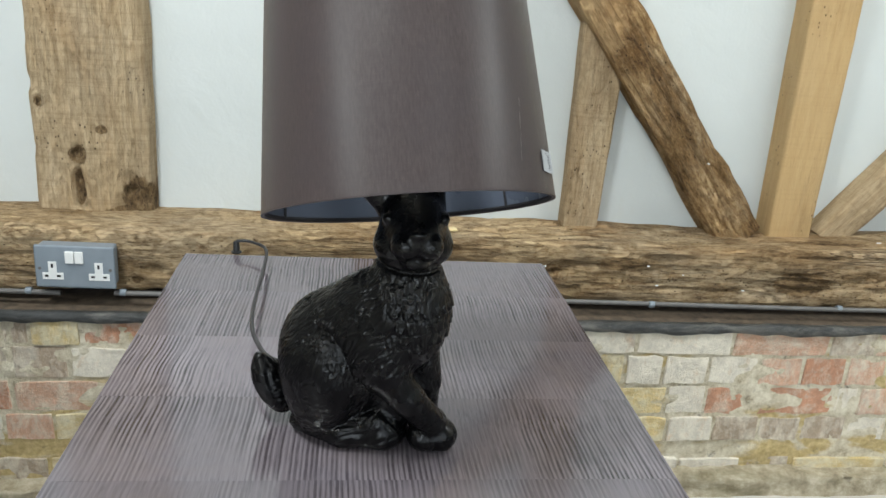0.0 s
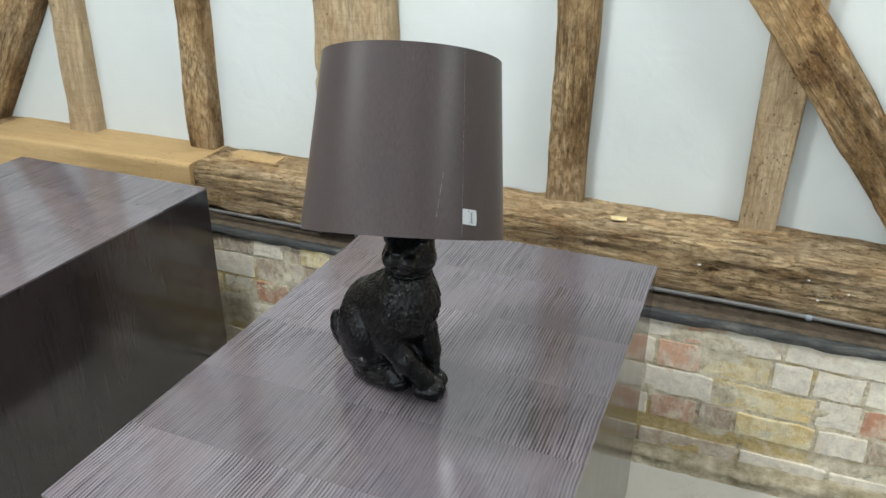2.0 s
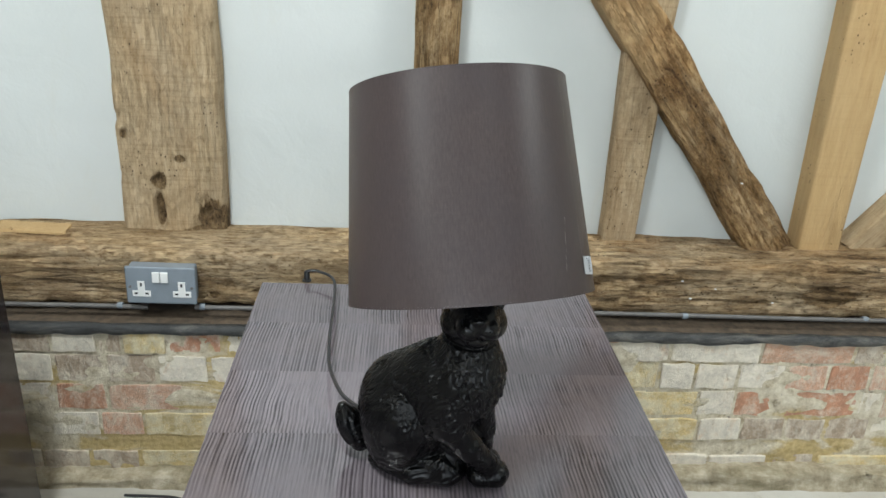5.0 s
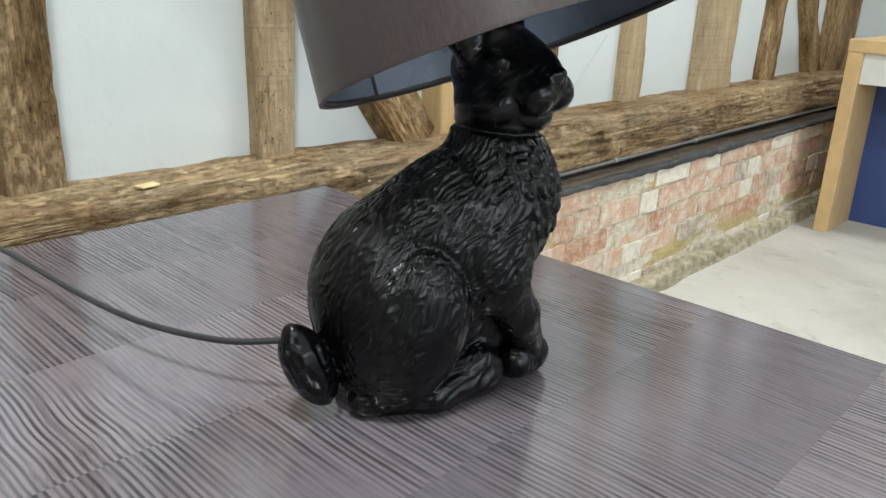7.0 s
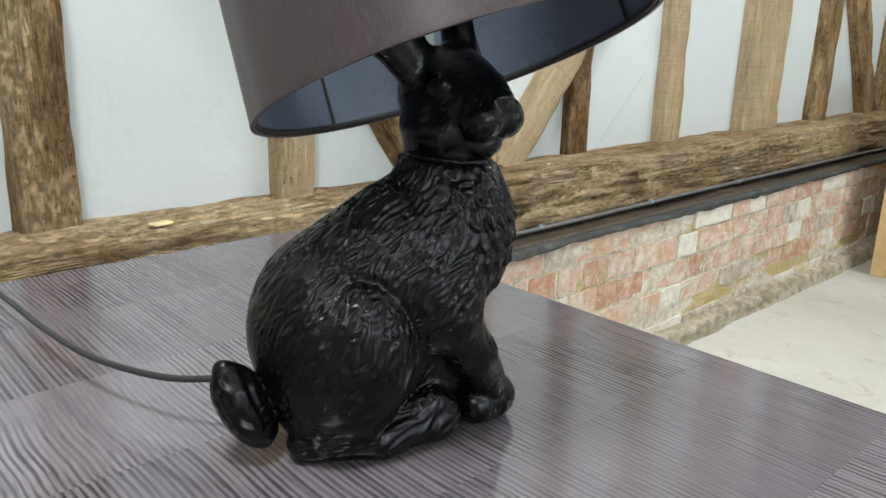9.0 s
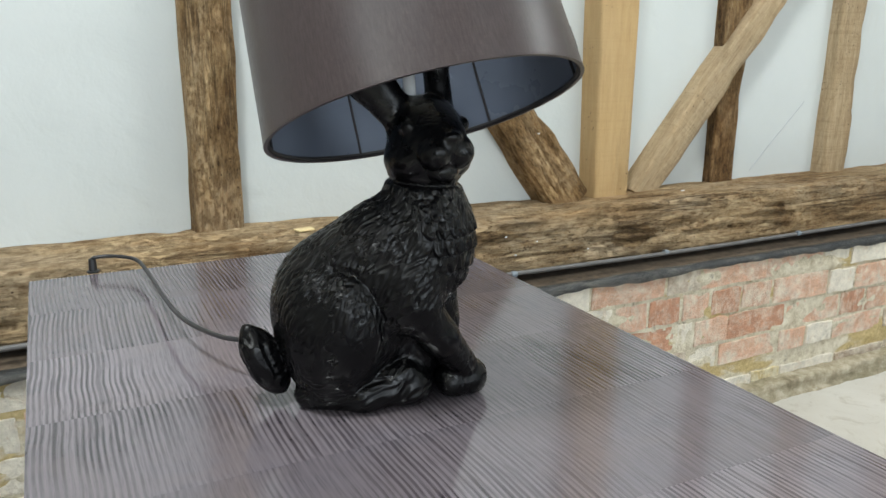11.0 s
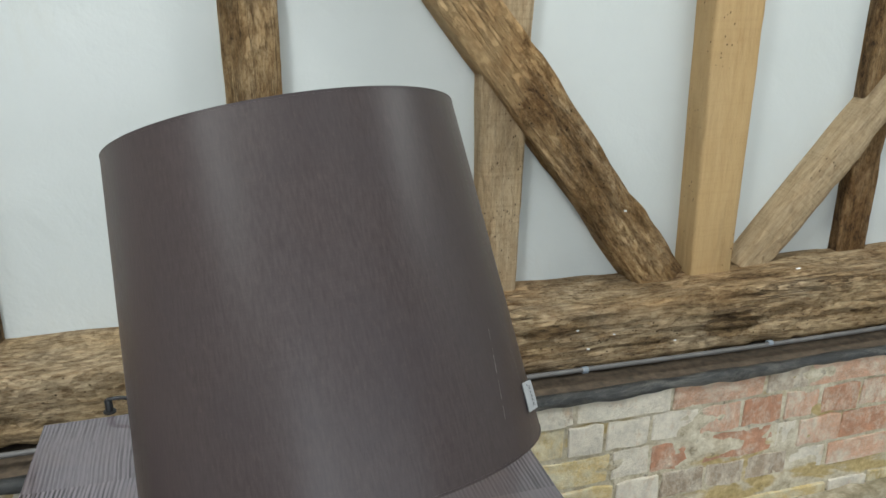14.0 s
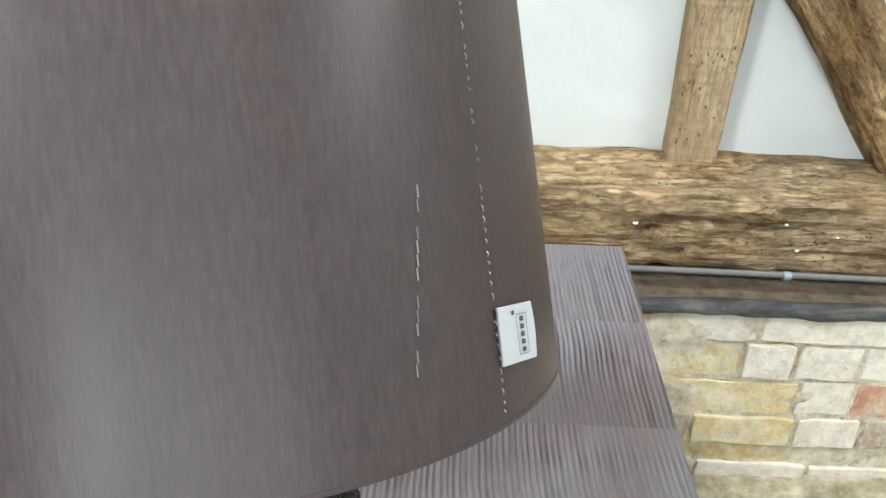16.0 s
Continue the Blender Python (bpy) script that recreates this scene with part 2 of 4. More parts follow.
def make_plaster(name="lime_plaster"):
    m = Mat(name, 0.82, spec=0.25)
    v = m.coords()
    c = m.ramp(m.noise(v, 2.1, 5, 0.6), (0.3, (0.545, 0.578, 0.568)), (0.7, (0.595, 0.624, 0.618)))
    c = m.mix(m.ramp(m.noise(m.coords((5, 5, 1.2)), 2.0, 6, 0.7, 0.5), (0.60, 0.0), (0.75, 0.25)), c, (0.54, 0.52, 0.45))
    m.colour(c)
    h = m.math("ADD", m.math("MULTIPLY", m.noise(v, 9, 4, 0.5, 0.5), 1.0), m.math("MULTIPLY", m.noise(v, 160, 3), 0.08))
    m.bump(h, 0.35, 0.012)
    return m.m


def make_concrete():
    m = Mat("pale_concrete", 0.62, spec=0.35)
    v = m.coords()
    c = m.ramp(m.noise(v, 1.7, 9, 0.68, 0.4), (0.30, (0.40, 0.38, 0.33)), (0.5, (0.52, 0.50, 0.45)), (0.72, (0.60, 0.585, 0.54)))
    c = m.mix(m.ramp(m.noise(v, 7, 7, 0.75, 0.8), (0.56, 0.0), (0.68, 0.7)), c, (0.34, 0.30, 0.24))
    c = m.mix(m.ramp(m.noise(v, 120, 4, 0.7), (0.62, 0.0), (0.72, 0.5)), c, (0.25, 0.23, 0.20))
    m.colour(c)
    m.bump(m.noise(v, 30, 8, 0.7), 0.25, 0.004)
    return m.m


def make_veneer(name, axis):
    """Dark-stained open-grain veneer under satin lacquer; the grain runs along the given local axis."""
    m = Mat(name, 0.26, spec=0.75)
    s = m.random_shift(9.0)
    k = {"Y": ((1, 0.003, 1), (1, 0.04, 1)), "Z": ((1, 1, 0.003), (1, 1, 0.04))}[axis]
    sway = m.node("ShaderNodeTexNoise", Vector=m.coords((2.0, 5.5, 2.0), s), Scale=1.0, Detail=2.0)
    off = m.node("ShaderNodeVectorMath", Vector=sway.outputs["Color"])
    off.operation = "SCALE"
    m.put(off.inputs["Scale"], 0.016)
    v = m.node("ShaderNodeVectorMath", Vector=m.coords((1, 1, 1), s))
    v.operation = "ADD"
    m.put(v.inputs[1], off.outputs["Vector"])

    def stretched(kk):
        n = m.t.nodes.new("ShaderNodeMapping")
        m.put(n.inputs["Vector"], v.outputs["Vector"])
        n.inputs["Scale"].default_value = kk
        return n.outputs["Vector"]

    thin = m.noise(stretched(k[0]), 330, 3, 0.6, 0.0)
    wave = m.node("ShaderNodeTexWave", Vector=stretched(k[0]), Scale=62.0, Distortion=1.4, Detail=2.0).outputs["Fac"]
    lines = m.math("ADD", m.math("MULTIPLY", thin, 0.75), m.math("MULTIPLY", wave, 0.25))
    pores = m.noise(stretched(k[1]), 800, 3, 0.6)
    broad = m.noise(m.coords((7, 12, 7), s), 1.0, 4, 0.6, 0.6)
    depth = m.ramp(m.noise(m.coords((9, 5, 9), s), 1.0, 3), (0.38, 0.18), (0.60, 1.0))
    c = m.ramp(lines, (0.36, (0.034, 0.029, 0.035)), (0.46, (0.102, 0.090, 0.102)), (0.62, (0.186, 0.164, 0.183)))
    c = m.mix(depth, (0.146, 0.130, 0.148), c)
    c = m.mix(m.ramp(pores, (0.34, 0.35), (0.52, 0.0)), c, (0.036, 0.028, 0.036))
    c = m.mix(m.ramp(broad, (0.42, 0.0), (0.72, 0.5)), c, (0.152, 0.126, 0.132))
    tone = m.math("ADD", 0.86, m.math("MULTIPLY", m.random(), 0.28))
    c = m.mix(1.0, c, m.node("ShaderNodeCombineXYZ", X=tone, Y=tone, Z=tone).outputs[0], "MULTIPLY")
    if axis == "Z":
        # upright sides: same veneer, darkened so their shade is in the colour
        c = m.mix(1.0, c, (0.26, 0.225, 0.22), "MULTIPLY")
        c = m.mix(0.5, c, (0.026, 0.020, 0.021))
    m.colour(c)
    m.rough(m.ramp(lines, (0.35, 0.15), (0.65, 0.10)))
    m.bump(m.math("ADD", lines, m.math("MULTIPLY", pores, 0.35)), 0.05, 0.0005)
    return m.m


def make_lead():
    m = Mat("dark_lead", 0.55, spec=0.4)
    v = m.coords()
    c = m.ramp(m.noise(v, 20, 6, 0.7), (0.3, (0.024, 0.025, 0.026)), (0.7, (0.070, 0.073, 0.074)))
    smear = m.ramp(m.noise(m.coords((9, 30, 30)), 1.0, 8, 0.75, 0.8), (0.50, 0.0), (0.68, 0.60))
    c = m.mix(smear, c, (0.24, 0.23, 0.205))
    m.colour(c)
    m.bump(m.noise(m.coords((14, 60, 60)), 1.0, 8, 0.7), 0.9, 0.010)
    return m.m


OAK_GREY = make_timber("weathered_oak_grey", (0.577, 0.448, 0.288), (0.474, 0.350, 0.208), (0.319, 0.222, 0.122), 0.0, None, 0.0, 0.55, 0.15, 1.0)
OAK_POST = make_timber("broad_post_oak", (0.577, 0.448, 0.288), (0.474, 0.350, 0.208), (0.319, 0.222, 0.122), 0.0, None, 0.0, 0.55, 0.15, 1.0, 1.0, ((0.088, 0.040, 0.038, 0.055), (0.075, 0.012, 0.055, 0.018), (-0.030, 0.062, 0.010, 0.040), (-0.026, 0.132, 0.018, 0.020), (-0.095, 0.235, 0.006, 0.012), (0.022, 0.185, 0.012, 0.010)))
OAK_WARM = make_timber("weathered_oak_warm", (0.587, 0.419, 0.230), (0.443, 0.295, 0.146), (0.196, 0.115, 0.051), 0.16, None, 0.0, 1.0, 0.6, 0.0, 2.2)
OAK_CLEAN = make_timber("planed_oak", (0.577, 0.399, 0.199), (0.536, 0.362, 0.173), (0.453, 0.295, 0.135), -0.35, None, 0.0, 0.15, 0.1, 0.3)
OAK_DARK = make_timber("dark_rotten_oak", (0.639, 0.443, 0.230), (0.453, 0.291, 0.137), (0.165, 0.096, 0.044), 0.20, None, 0.0, 1.0, 0.5, 0.0, 2.6, (), 0.56)
OAK_SILL = make_timber("cracked_sill_oak", (0.635, 0.475, 0.280), (0.500, 0.355, 0.200), (0.300, 0.200, 0.108), 0.10, None, 0.03, 1.0, 0.7, 0.0, 1.8, ((0.037, 0.562, 0.008, 0.013), (0.010, 1.96, 0.030, 0.07), (-0.026, 1.55, 0.016, 0.06), (-0.015, 2.44, 0.018, 0.022), (0.02, 2.30, 0.010, 0.04)))
BRICKS = {
    "w": make_brick("limewashed_brick", (0.76, 0.60, 0.44), (0.93, 0.875, 0.755), 0.32),
    "p": make_brick("pink_brick", (0.72, 0.45, 0.315), (0.89, 0.79, 0.65), 0.10),
    "r": make_brick("red_brick", (0.61, 0.325, 0.210), (0.85, 0.72, 0.58), 0.08),
    "y": make_brick("buff_brick", (0.75, 0.59, 0.30), (0.90, 0.82, 0.61), 0.14),
    "g": make_brick("grey_brick", (0.52, 0.41, 0.305), (0.85, 0.775, 0.65), 0.12),
}
CEMENT = make_cement()
MORTAR, PLASTER, CONCRETE = make_mortar(), make_plaster(), make_concrete()
CEILING_PAINT = plain("ceiling_paint", (0.56, 0.54, 0.50), 0.85, 0.0, 0.08, 6)
WALL_PAINT = plain("off_white_wall_paint", (0.52, 0.50, 0.46), 0.8, 0.0, 0.08, 5)
VENEER_TOP, VENEER_SIDE_SHADED = make_veneer("stained_veneer_top", "Y"), make_veneer("stained_veneer_side_shaded", "Z")
LEAD = make_lead()
PIPE_GREY = plain("grey_conduit", (0.125, 0.120, 0.116), 0.5, 0.0, 0.2)
METAL_GREY = plain("grey_enamelled_metal", (0.20, 0.235, 0.27), 0.38, 0.0, 0.06)
WHITE_PLASTIC = plain("white_plastic", (0.72, 0.73, 0.72), 0.35, 0.0, 0.03)
BLACK_PLASTIC = plain("black_plastic", (0.012, 0.012, 0.013), 0.4, 0.0, 0.1)
CABLE_BLACK = plain("black_cable", (0.022, 0.022, 0.024), 0.45, 0.0, 0.1)
BIRCH = plain("birch_ply", (0.60, 0.41, 0.20), 0.45, 0.0, 0.12, 18)
DESK_WHITE = plain("white_laminate", (0.70, 0.70, 0.68), 0.4, 0.0, 0.03)
DESK_BLUE = plain("blue_laminate", (0.035, 0.065, 0.20), 0.45, 0.0, 0.08)
LABEL_WHITE = plain("white_woven_label", (0.42, 0.44, 0.46), 0.7, 0.0, 0.04, 200)
INK = plain("black_ink", (0.06, 0.065, 0.075), 0.6)
LEDGE_SHADE = plain("brown_ledge_shade", (0.095, 0.070, 0.048), 0.9, 0.0, 0.5, 60)
CHIP = plain("fresh_wood_chip", (0.70, 0.56, 0.30), 0.7)


# ---------- mesh tools ----------
def link(name, mesh, material, parent=None, label=""):
    ob = new(name, mesh)
    if material is not None and not mesh.materials:
        mesh.materials.append(material)
    if parent is not None:
        ob.parent = parent
    if label:
        ob["label"] = label
    return ob


def part(name, bm, material, parent=None, label="", smooth=False):
    mesh = bpy.data.meshes.new(name)
    bm.to_mesh(mesh)
    bm.free()
    if smooth:
        mesh.shade_smooth()
        mesh.set_sharp_from_angle(angle=radians(50))
    return link(name, mesh, material, parent, label)


def empty(name, m, label, category, kind="", group=""):
    ob = new(name)
    ob.matrix_world = m
    return tagged(ob, label, category, group, kind)


def box(x0, x1, y0, y1, z0, z1, bevel=0.0, seg=2):
    bm = bmesh.new()
    bmesh.ops.create_cube(bm, size=1.0, matrix=Matrix.Translation(((x0 + x1) / 2, (y0 + y1) / 2, (z0 + z1) / 2)) @ Matrix.Diagonal((x1 - x0, y1 - y0, z1 - z0, 1)))
    if bevel:
        bmesh.ops.bevel(bm, geom=bm.edges[:], offset=bevel, segments=seg, profile=0.5, affect="EDGES")
    return bm


def sheet(rings, closed=True, caps=True):
    """A bmesh from rings of points, joined ring to ring."""
    bm = bmesh.new()
    vs = [[bm.verts.new(p) for p in r] for r in rings]
    n = len(rings[0])
    for a, b in zip(vs, vs[1:]):
        for i in range(n if closed else n - 1):
            bm.faces.new((a[i], a[(i + 1) % n], b[(i + 1) % n], b[i]))
    if caps and closed:
        bm.faces.new(vs[0][::-1])
        bm.faces.new(vs[-1])
    bmesh.ops.recalc_face_normals(bm, faces=bm.faces)
    return bm


def tube(points, radius, sides=10):
    """A round cable or pipe along a smooth curve through the points."""
    pts = [Vector(p) for p in points]
    fine = []
    for i in range(len(pts) - 1):
        p0, p1, p2, p3 = pts[max(i - 1, 0)], pts[i], pts[i + 1], pts[min(i + 2, len(pts) - 1)]
        for k in range(6):
            t = k / 6
            fine.append(0.5 * (2 * p1 + (p2 - p0) * t + (2 * p0 - 5 * p1 + 4 * p2 - p3) * t * t + (3 * p1 - p0 - 3 * p2 + p3) * t ** 3))
    fine.append(pts[-1])
    rings = []
    side = Vector((0, 0, 1))
    for i, p in enumerate(fine):
        d = (fine[min(i + 1, len(fine) - 1)] - fine[max(i - 1, 0)]).normalized()
        u = d.cross(side)
        u = (u if u.length > 0.05 else d.cross(Vector((1, 0, 0)))).normalized()
        v = d.cross(u)
        rings.append([p + radius * (math.cos(a) * u + math.sin(a) * v) for a in [2 * math.pi * j / sides for j in range(sides)]])
    return sheet(rings)


def turned(profile, sides=48):
    """A solid of revolution about z from (radius, height) pairs."""
    return sheet([[(r * math.cos(2 * math.pi * i / sides), r * math.sin(2 * math.pi * i / sides), z) for i in range(sides)] for r, z in profile])


# ---------- floor, walls, ceiling ----------
def structure(name, bm, material, label, category):
    return tagged(part(name, bm, material), label, category, "", "structure")


structure("floor", box(WEST - 0.2, EAST + 0.2, SOUTH - 0.2, NORTH + 0.2, -0.12, 0.0), CONCRETE, "pale dusty concrete floor with worn stains", "floor")
structure("ceiling", box(WEST - 0.2, EAST + 0.2, SOUTH - 0.2, NORTH + 0.2, CEIL, CEIL + 0.12), CEILING_PAINT, "plain off-white painted ceiling", "ceiling")
structure("wall_north", box(WEST, EAST, NORTH, NORTH + 0.2, 0.42, CEIL), PLASTER, "white lime plaster infill between old oak timbers", "wall")
structure("wall_east", box(EAST, EAST + 0.2, SOUTH, NORTH + 0.2, 0, CEIL), PLASTER, "white plastered end wall", "wall")
structure("wall_west", box(WEST - 0.2, WEST, SOUTH, NORTH + 0.2, 0, CEIL), WALL_PAINT, "plain off-white painted end wall", "wall")
bm = bmesh.new()
edges = [WEST - 0.2] + [e for wx, ww in WINDOWS for e in (wx - ww / 2, wx + ww / 2)] + [EAST + 0.2]
tmp = bpy.data.meshes.new("wall")
for i in range(len(edges) - 1):
    spans = [(0, CEIL)] if i % 2 == 0 else [(0, 0.9), (2.2, CEIL)]
    for z0, z1 in spans:
        b = box(edges[i], edges[i + 1], SOUTH - 0.2, SOUTH, z0, z1)
        b.to_mesh(tmp)
        b.free()
        bm.from_mesh(tmp)
structure("wall_south", bm, WALL_PAINT, "plain off-white wall with three window openings", "wall")
for i, (wx, ww) in enumerate(WINDOWS):
    win = empty("window_%d" % (i + 1), pose(wx, SOUTH - 0.12, 0.9), "white framed window letting in daylight", "window", "structure")
    for x0, x1, z0, z1 in ((-ww / 2, -ww / 2 + 0.06, 0, 1.3), (ww / 2 - 0.06, ww / 2, 0, 1.3), (-ww / 2 + 0.06, ww / 2 - 0.06, 0, 0.06), (-ww / 2 + 0.06, ww / 2 - 0.06, 1.24, 1.3), (-0.02, 0.02, 0.06, 1.24)):
        part("window_frame", box(x0, x1, -0.03, 0.03, z0, z1, 0.004), WHITE_PLASTIC, win)
for lx, ly, pw, pl, share in PANELS:
    strip = empty("ceiling_light", pose(lx, ly, CEIL), "long flat white ceiling light", "ceiling light", group="ceiling lights")
    part("housing", box(-pw / 2 - 0.02, pw / 2 + 0.02, -pl / 2 - 0.02, pl / 2 + 0.02, -0.03, -0.002, 0.006), WHITE_PLASTIC, strip)


structure("wall_crack", tube([(1.612, 0.0445, 0.752), (1.557, 0.0445, 0.698), (1.499, 0.0445, 0.645), (1.457, 0.0445, 0.602), (1.422, 0.0445, 0.568)], 0.0009, 6), LABEL_WHITE, "thin slanting crack in the white plaster", "crack")


# ---------- oak frame ----------
def timber(name, base, top, w0, w1, front, depth, material, label, category, rough=0.006, seed=0, bend=0.0, corner=0.006, gouge=0.0, dents=(), scars=()):
    """A hewn timber from base to top (x, z), of face width w0 to w1; local z runs along it, local y into the wall."""
    (x0, z0), (x1, z1) = base, top
    length = math.hypot(x1 - x0, z1 - z0)
    ang = math.atan2(x1 - x0, z1 - z0)
    n = max(8, int(length / 0.012))
    cuts = max(6, int(w0 / 0.0065))
    rings = []
    for i in range(n + 1):
        t = i / n
        w = w0 + (w1 - w0) * t
        z = t * length
        shift = bend * math.sin(math.pi * t)
        ring = []
        r = corner
        hw, hd = w / 2, depth / 2
        pts = []
        for cx, cy, a0 in ((hw, hd, 0), (-hw, hd, 90), (-hw, -hd, 180), (hw, -hd, 270)):
            for k in range(3):
                a = radians(a0 + 45 * k)
                pts.append(((cx - math.copysign(r, cx)) + r * math.cos(a), (cy - math.copysign(r, cy)) + r * math.sin(a)))
        full = []
        for k in range(len(pts)):
            p, q = pts[k], pts[(k + 1) % len(pts)]
            full.append(p)
            if k % 3 == 2:
                for j in range(1, cuts):
                    full.append((p[0] + (q[0] - p[0]) * j / cuts, p[1] + (q[1] - p[1]) * j / cuts))
        for px, py in full:
            big = noise.noise(Vector((px * 5 + seed * 3.1, py * 5, z * 2.6 + seed)))
            mid = noise.noise(Vector((px * 30 + seed, py * 30, z * 9 + 5)))
            edge = max(0.0, abs(px) / hw + abs(py) / hd - 1.55)
            chew = max(0.0, noise.noise(Vector((px * 3 + seed * 7, py * 3, z * 6 + 9)))) * edge
            nick = max(0.0, noise.noise(Vector((px * 9 + seed * 5, py * 9, z * 24 + 2))) - 0.1) * edge
            d = rough * (0.9 * big + 0.4 * mid) - (chew * 4.5 + nick * 3.0) * rough
            if gouge:
                fib = noise.noise(Vector((px * 85 + seed, py * 85, z * 8 + 3)))
                zone = min(1.0, max(0.0, 2.4 * noise.noise(Vector((px * 6 + seed, py * 2, z * 2.3 + seed * 2))) + 0.25))
                for sx, sz, rx, rz in scars:
                    zone = max(zone, 1.9 * max(0.0, 1 - ((px - sx) / rx) ** 2 - ((z - sz) / rz) ** 2) ** 0.5)
                d -= gouge * zone * max(0.0, fib + 0.10) * 1.5
            l = math.hypot(px, py)
            if py < -hd * 0.5:
                for dx, dz, rx, rz, deep in dents:
                    q = ((px - dx) / rx) ** 2 + ((z - dz) / rz) ** 2
                    if q < 1.6:
                        pull = deep * max(0.0, 1 - q / 1.6) ** 0.5 * (0.8 + 0.5 * noise.noise(Vector((px * 80, z * 60, seed))))
                        py = py + pull
            ring.append((px + shift + d * px / l, py + hd + d * py / l, z))
        rings.append(ring)
    bm = sheet(rings)
    ob = part(name, bm, material, smooth=True)
    ob.matrix_world = Matrix.Translation((x0, front, z0)) @ Matrix.Rotation(ang, 4, "Y")
    return tagged(ob, label, category, "oak wall timbers", "structure")


SILL_TOP = 0.545
UP = CEIL - 0.02
timber("timber_post", (-0.627, SILL_TOP - 0.012), (-0.627, UP), 0.228, 0.235, -0.005, 0.12, OAK_POST, "broad pale weathered oak post standing on the sill", "timber post", 0.009, 1, 0.0, 0.010, 0.002, [(-0.030, 0.062, 0.010, 0.040, 0.030), (-0.027, 0.130, 0.013, 0.016, 0.018), (0.085, 0.030, 0.034, 0.034, 0.022), (0.070, 0.075, 0.018, 0.022, 0.014), (-0.095, 0.235, 0.005, 0.011, 0.014), (0.03, 0.17, 0.010, 0.012, 0.006)])
timber("timber_post", (-0.049, SILL_TOP - 0.012), (-0.062, UP), 0.097, 0.088, -0.002, 0.10, OAK_WARM, "narrow worm-eaten brown oak stud", "timber post", 0.007, 2, 0.004, 0.007, 0.005)
timber("timber_post", (0.401, SILL_TOP - 0.012), (0.430, UP), 0.080, 0.15, 0.006, 0.09, OAK_GREY, "pale flat oak stud behind the brace", "timber post", 0.005, 3)
timber("timber_brace", (0.768, SILL_TOP - 0.008), (0.052, 1.45), 0.107, 0.107, -0.030, 0.12, OAK_DARK, "dark rough diagonal oak brace running down to the sill", "timber brace", 0.009, 4, 0.006, 0.008, 0.009)
timber("timber_post", (0.884, SILL_TOP - 0.02), (0.862, UP), 0.100, 0.140, -0.022, 0.12, OAK_CLEAN, "clean planed light oak post", "timber post", 0.002, 5)
timber("timber_brace", (0.985, SILL_TOP - 0.012), (1.72, 1.42), 0.070, 0.082, -0.012, 0.10, OAK_GREY, "pale weathered diagonal oak brace rising from the sill", "timber brace", 0.006, 6)
timber("timber_post", (1.285, SILL_TOP - 0.012), (1.30, UP), 0.082, 0.11, 0.012, 0.09, OAK_WARM, "brown oak stud crossed by a brace", "timber post", 0.006, 7)
timber("timber_post", (1.727, SILL_TOP - 0.012), (1.742, UP), 0.098, 0.105, 0.004, 0.09, OAK_GREY, "narrow weathered oak stud", "timber post", 0.006, 8)
timber("timber_post", (2.285, SILL_TOP - 0.012), (2.30, UP), 0.25, 0.26, -0.005, 0.12, OAK_GREY, "broad pale weathered oak post", "timber post", 0.007, 9)
timber("timber_post", (2.785, SILL_TOP - 0.012), (2.86, UP), 0.12, 0.12, 0.0, 0.10, OAK_WARM, "narrow brown oak stud", "timber post", 0.005, 10)
timber("timber_brace", (3.32, SILL_TOP - 0.012), (2.80, 1.45), 0.12, 0.12, 0.0, 0.10, OAK_DARK, "dark diagonal oak brace beside the corner post", "timber brace", 0.006, 11)
timber("timber_post", (3.56, SILL_TOP - 0.012), (3.62, UP), 0.30, 0.34, -0.02, 0.14, OAK_WARM, "broad brown oak corner post", "timber post", 0.006, 12)
timber("timber_post", (-1.142, SILL_TOP - 0.008), (-1.085, UP), 0.092, 0.078, -0.002, 0.09, OAK_WARM, "narrow dark-edged oak stud", "timber post", 0.006, 13)
timber("timber_post", (-1.600, SILL_TOP - 0.004), (-1.545, UP), 0.10, 0.11, -0.002, 0.09, OAK_GREY, "narrow weathered oak stud", "timber post", 0.006, 14)
timber("timber_brace", (-2.03, SILL_TOP - 0.004), (-1.26, 1.62), 0.115, 0.105, -0.015, 0.11, OAK_WARM, "dark-edged diagonal oak brace", "timber brace", 0.007, 15)
timber("timber_post", (-2.22, SILL_TOP - 0.008), (-2.10, UP), 0.19, 0.19, -0.01, 0.12, OAK_WARM, "broad brown oak post", "timber post", 0.007, 16)


def sill(x0, x1, front, z0, z1, material, label, rough, seed, gouge=0.0, dents=(), scars=()):
    """One length of the sill beam, lying along x: a timber turned on its side."""
    ob = timber("sill_beam", (x0, (z0 + z1) / 2), (x1, (z0 + z1) / 2 + 0.0004), z1 - z0, z1 - z0, front, NORTH + 0.03 - front, material, label, "sill beam", rough, seed, 0.0, 0.009, gouge, dents, scars)
    return ob


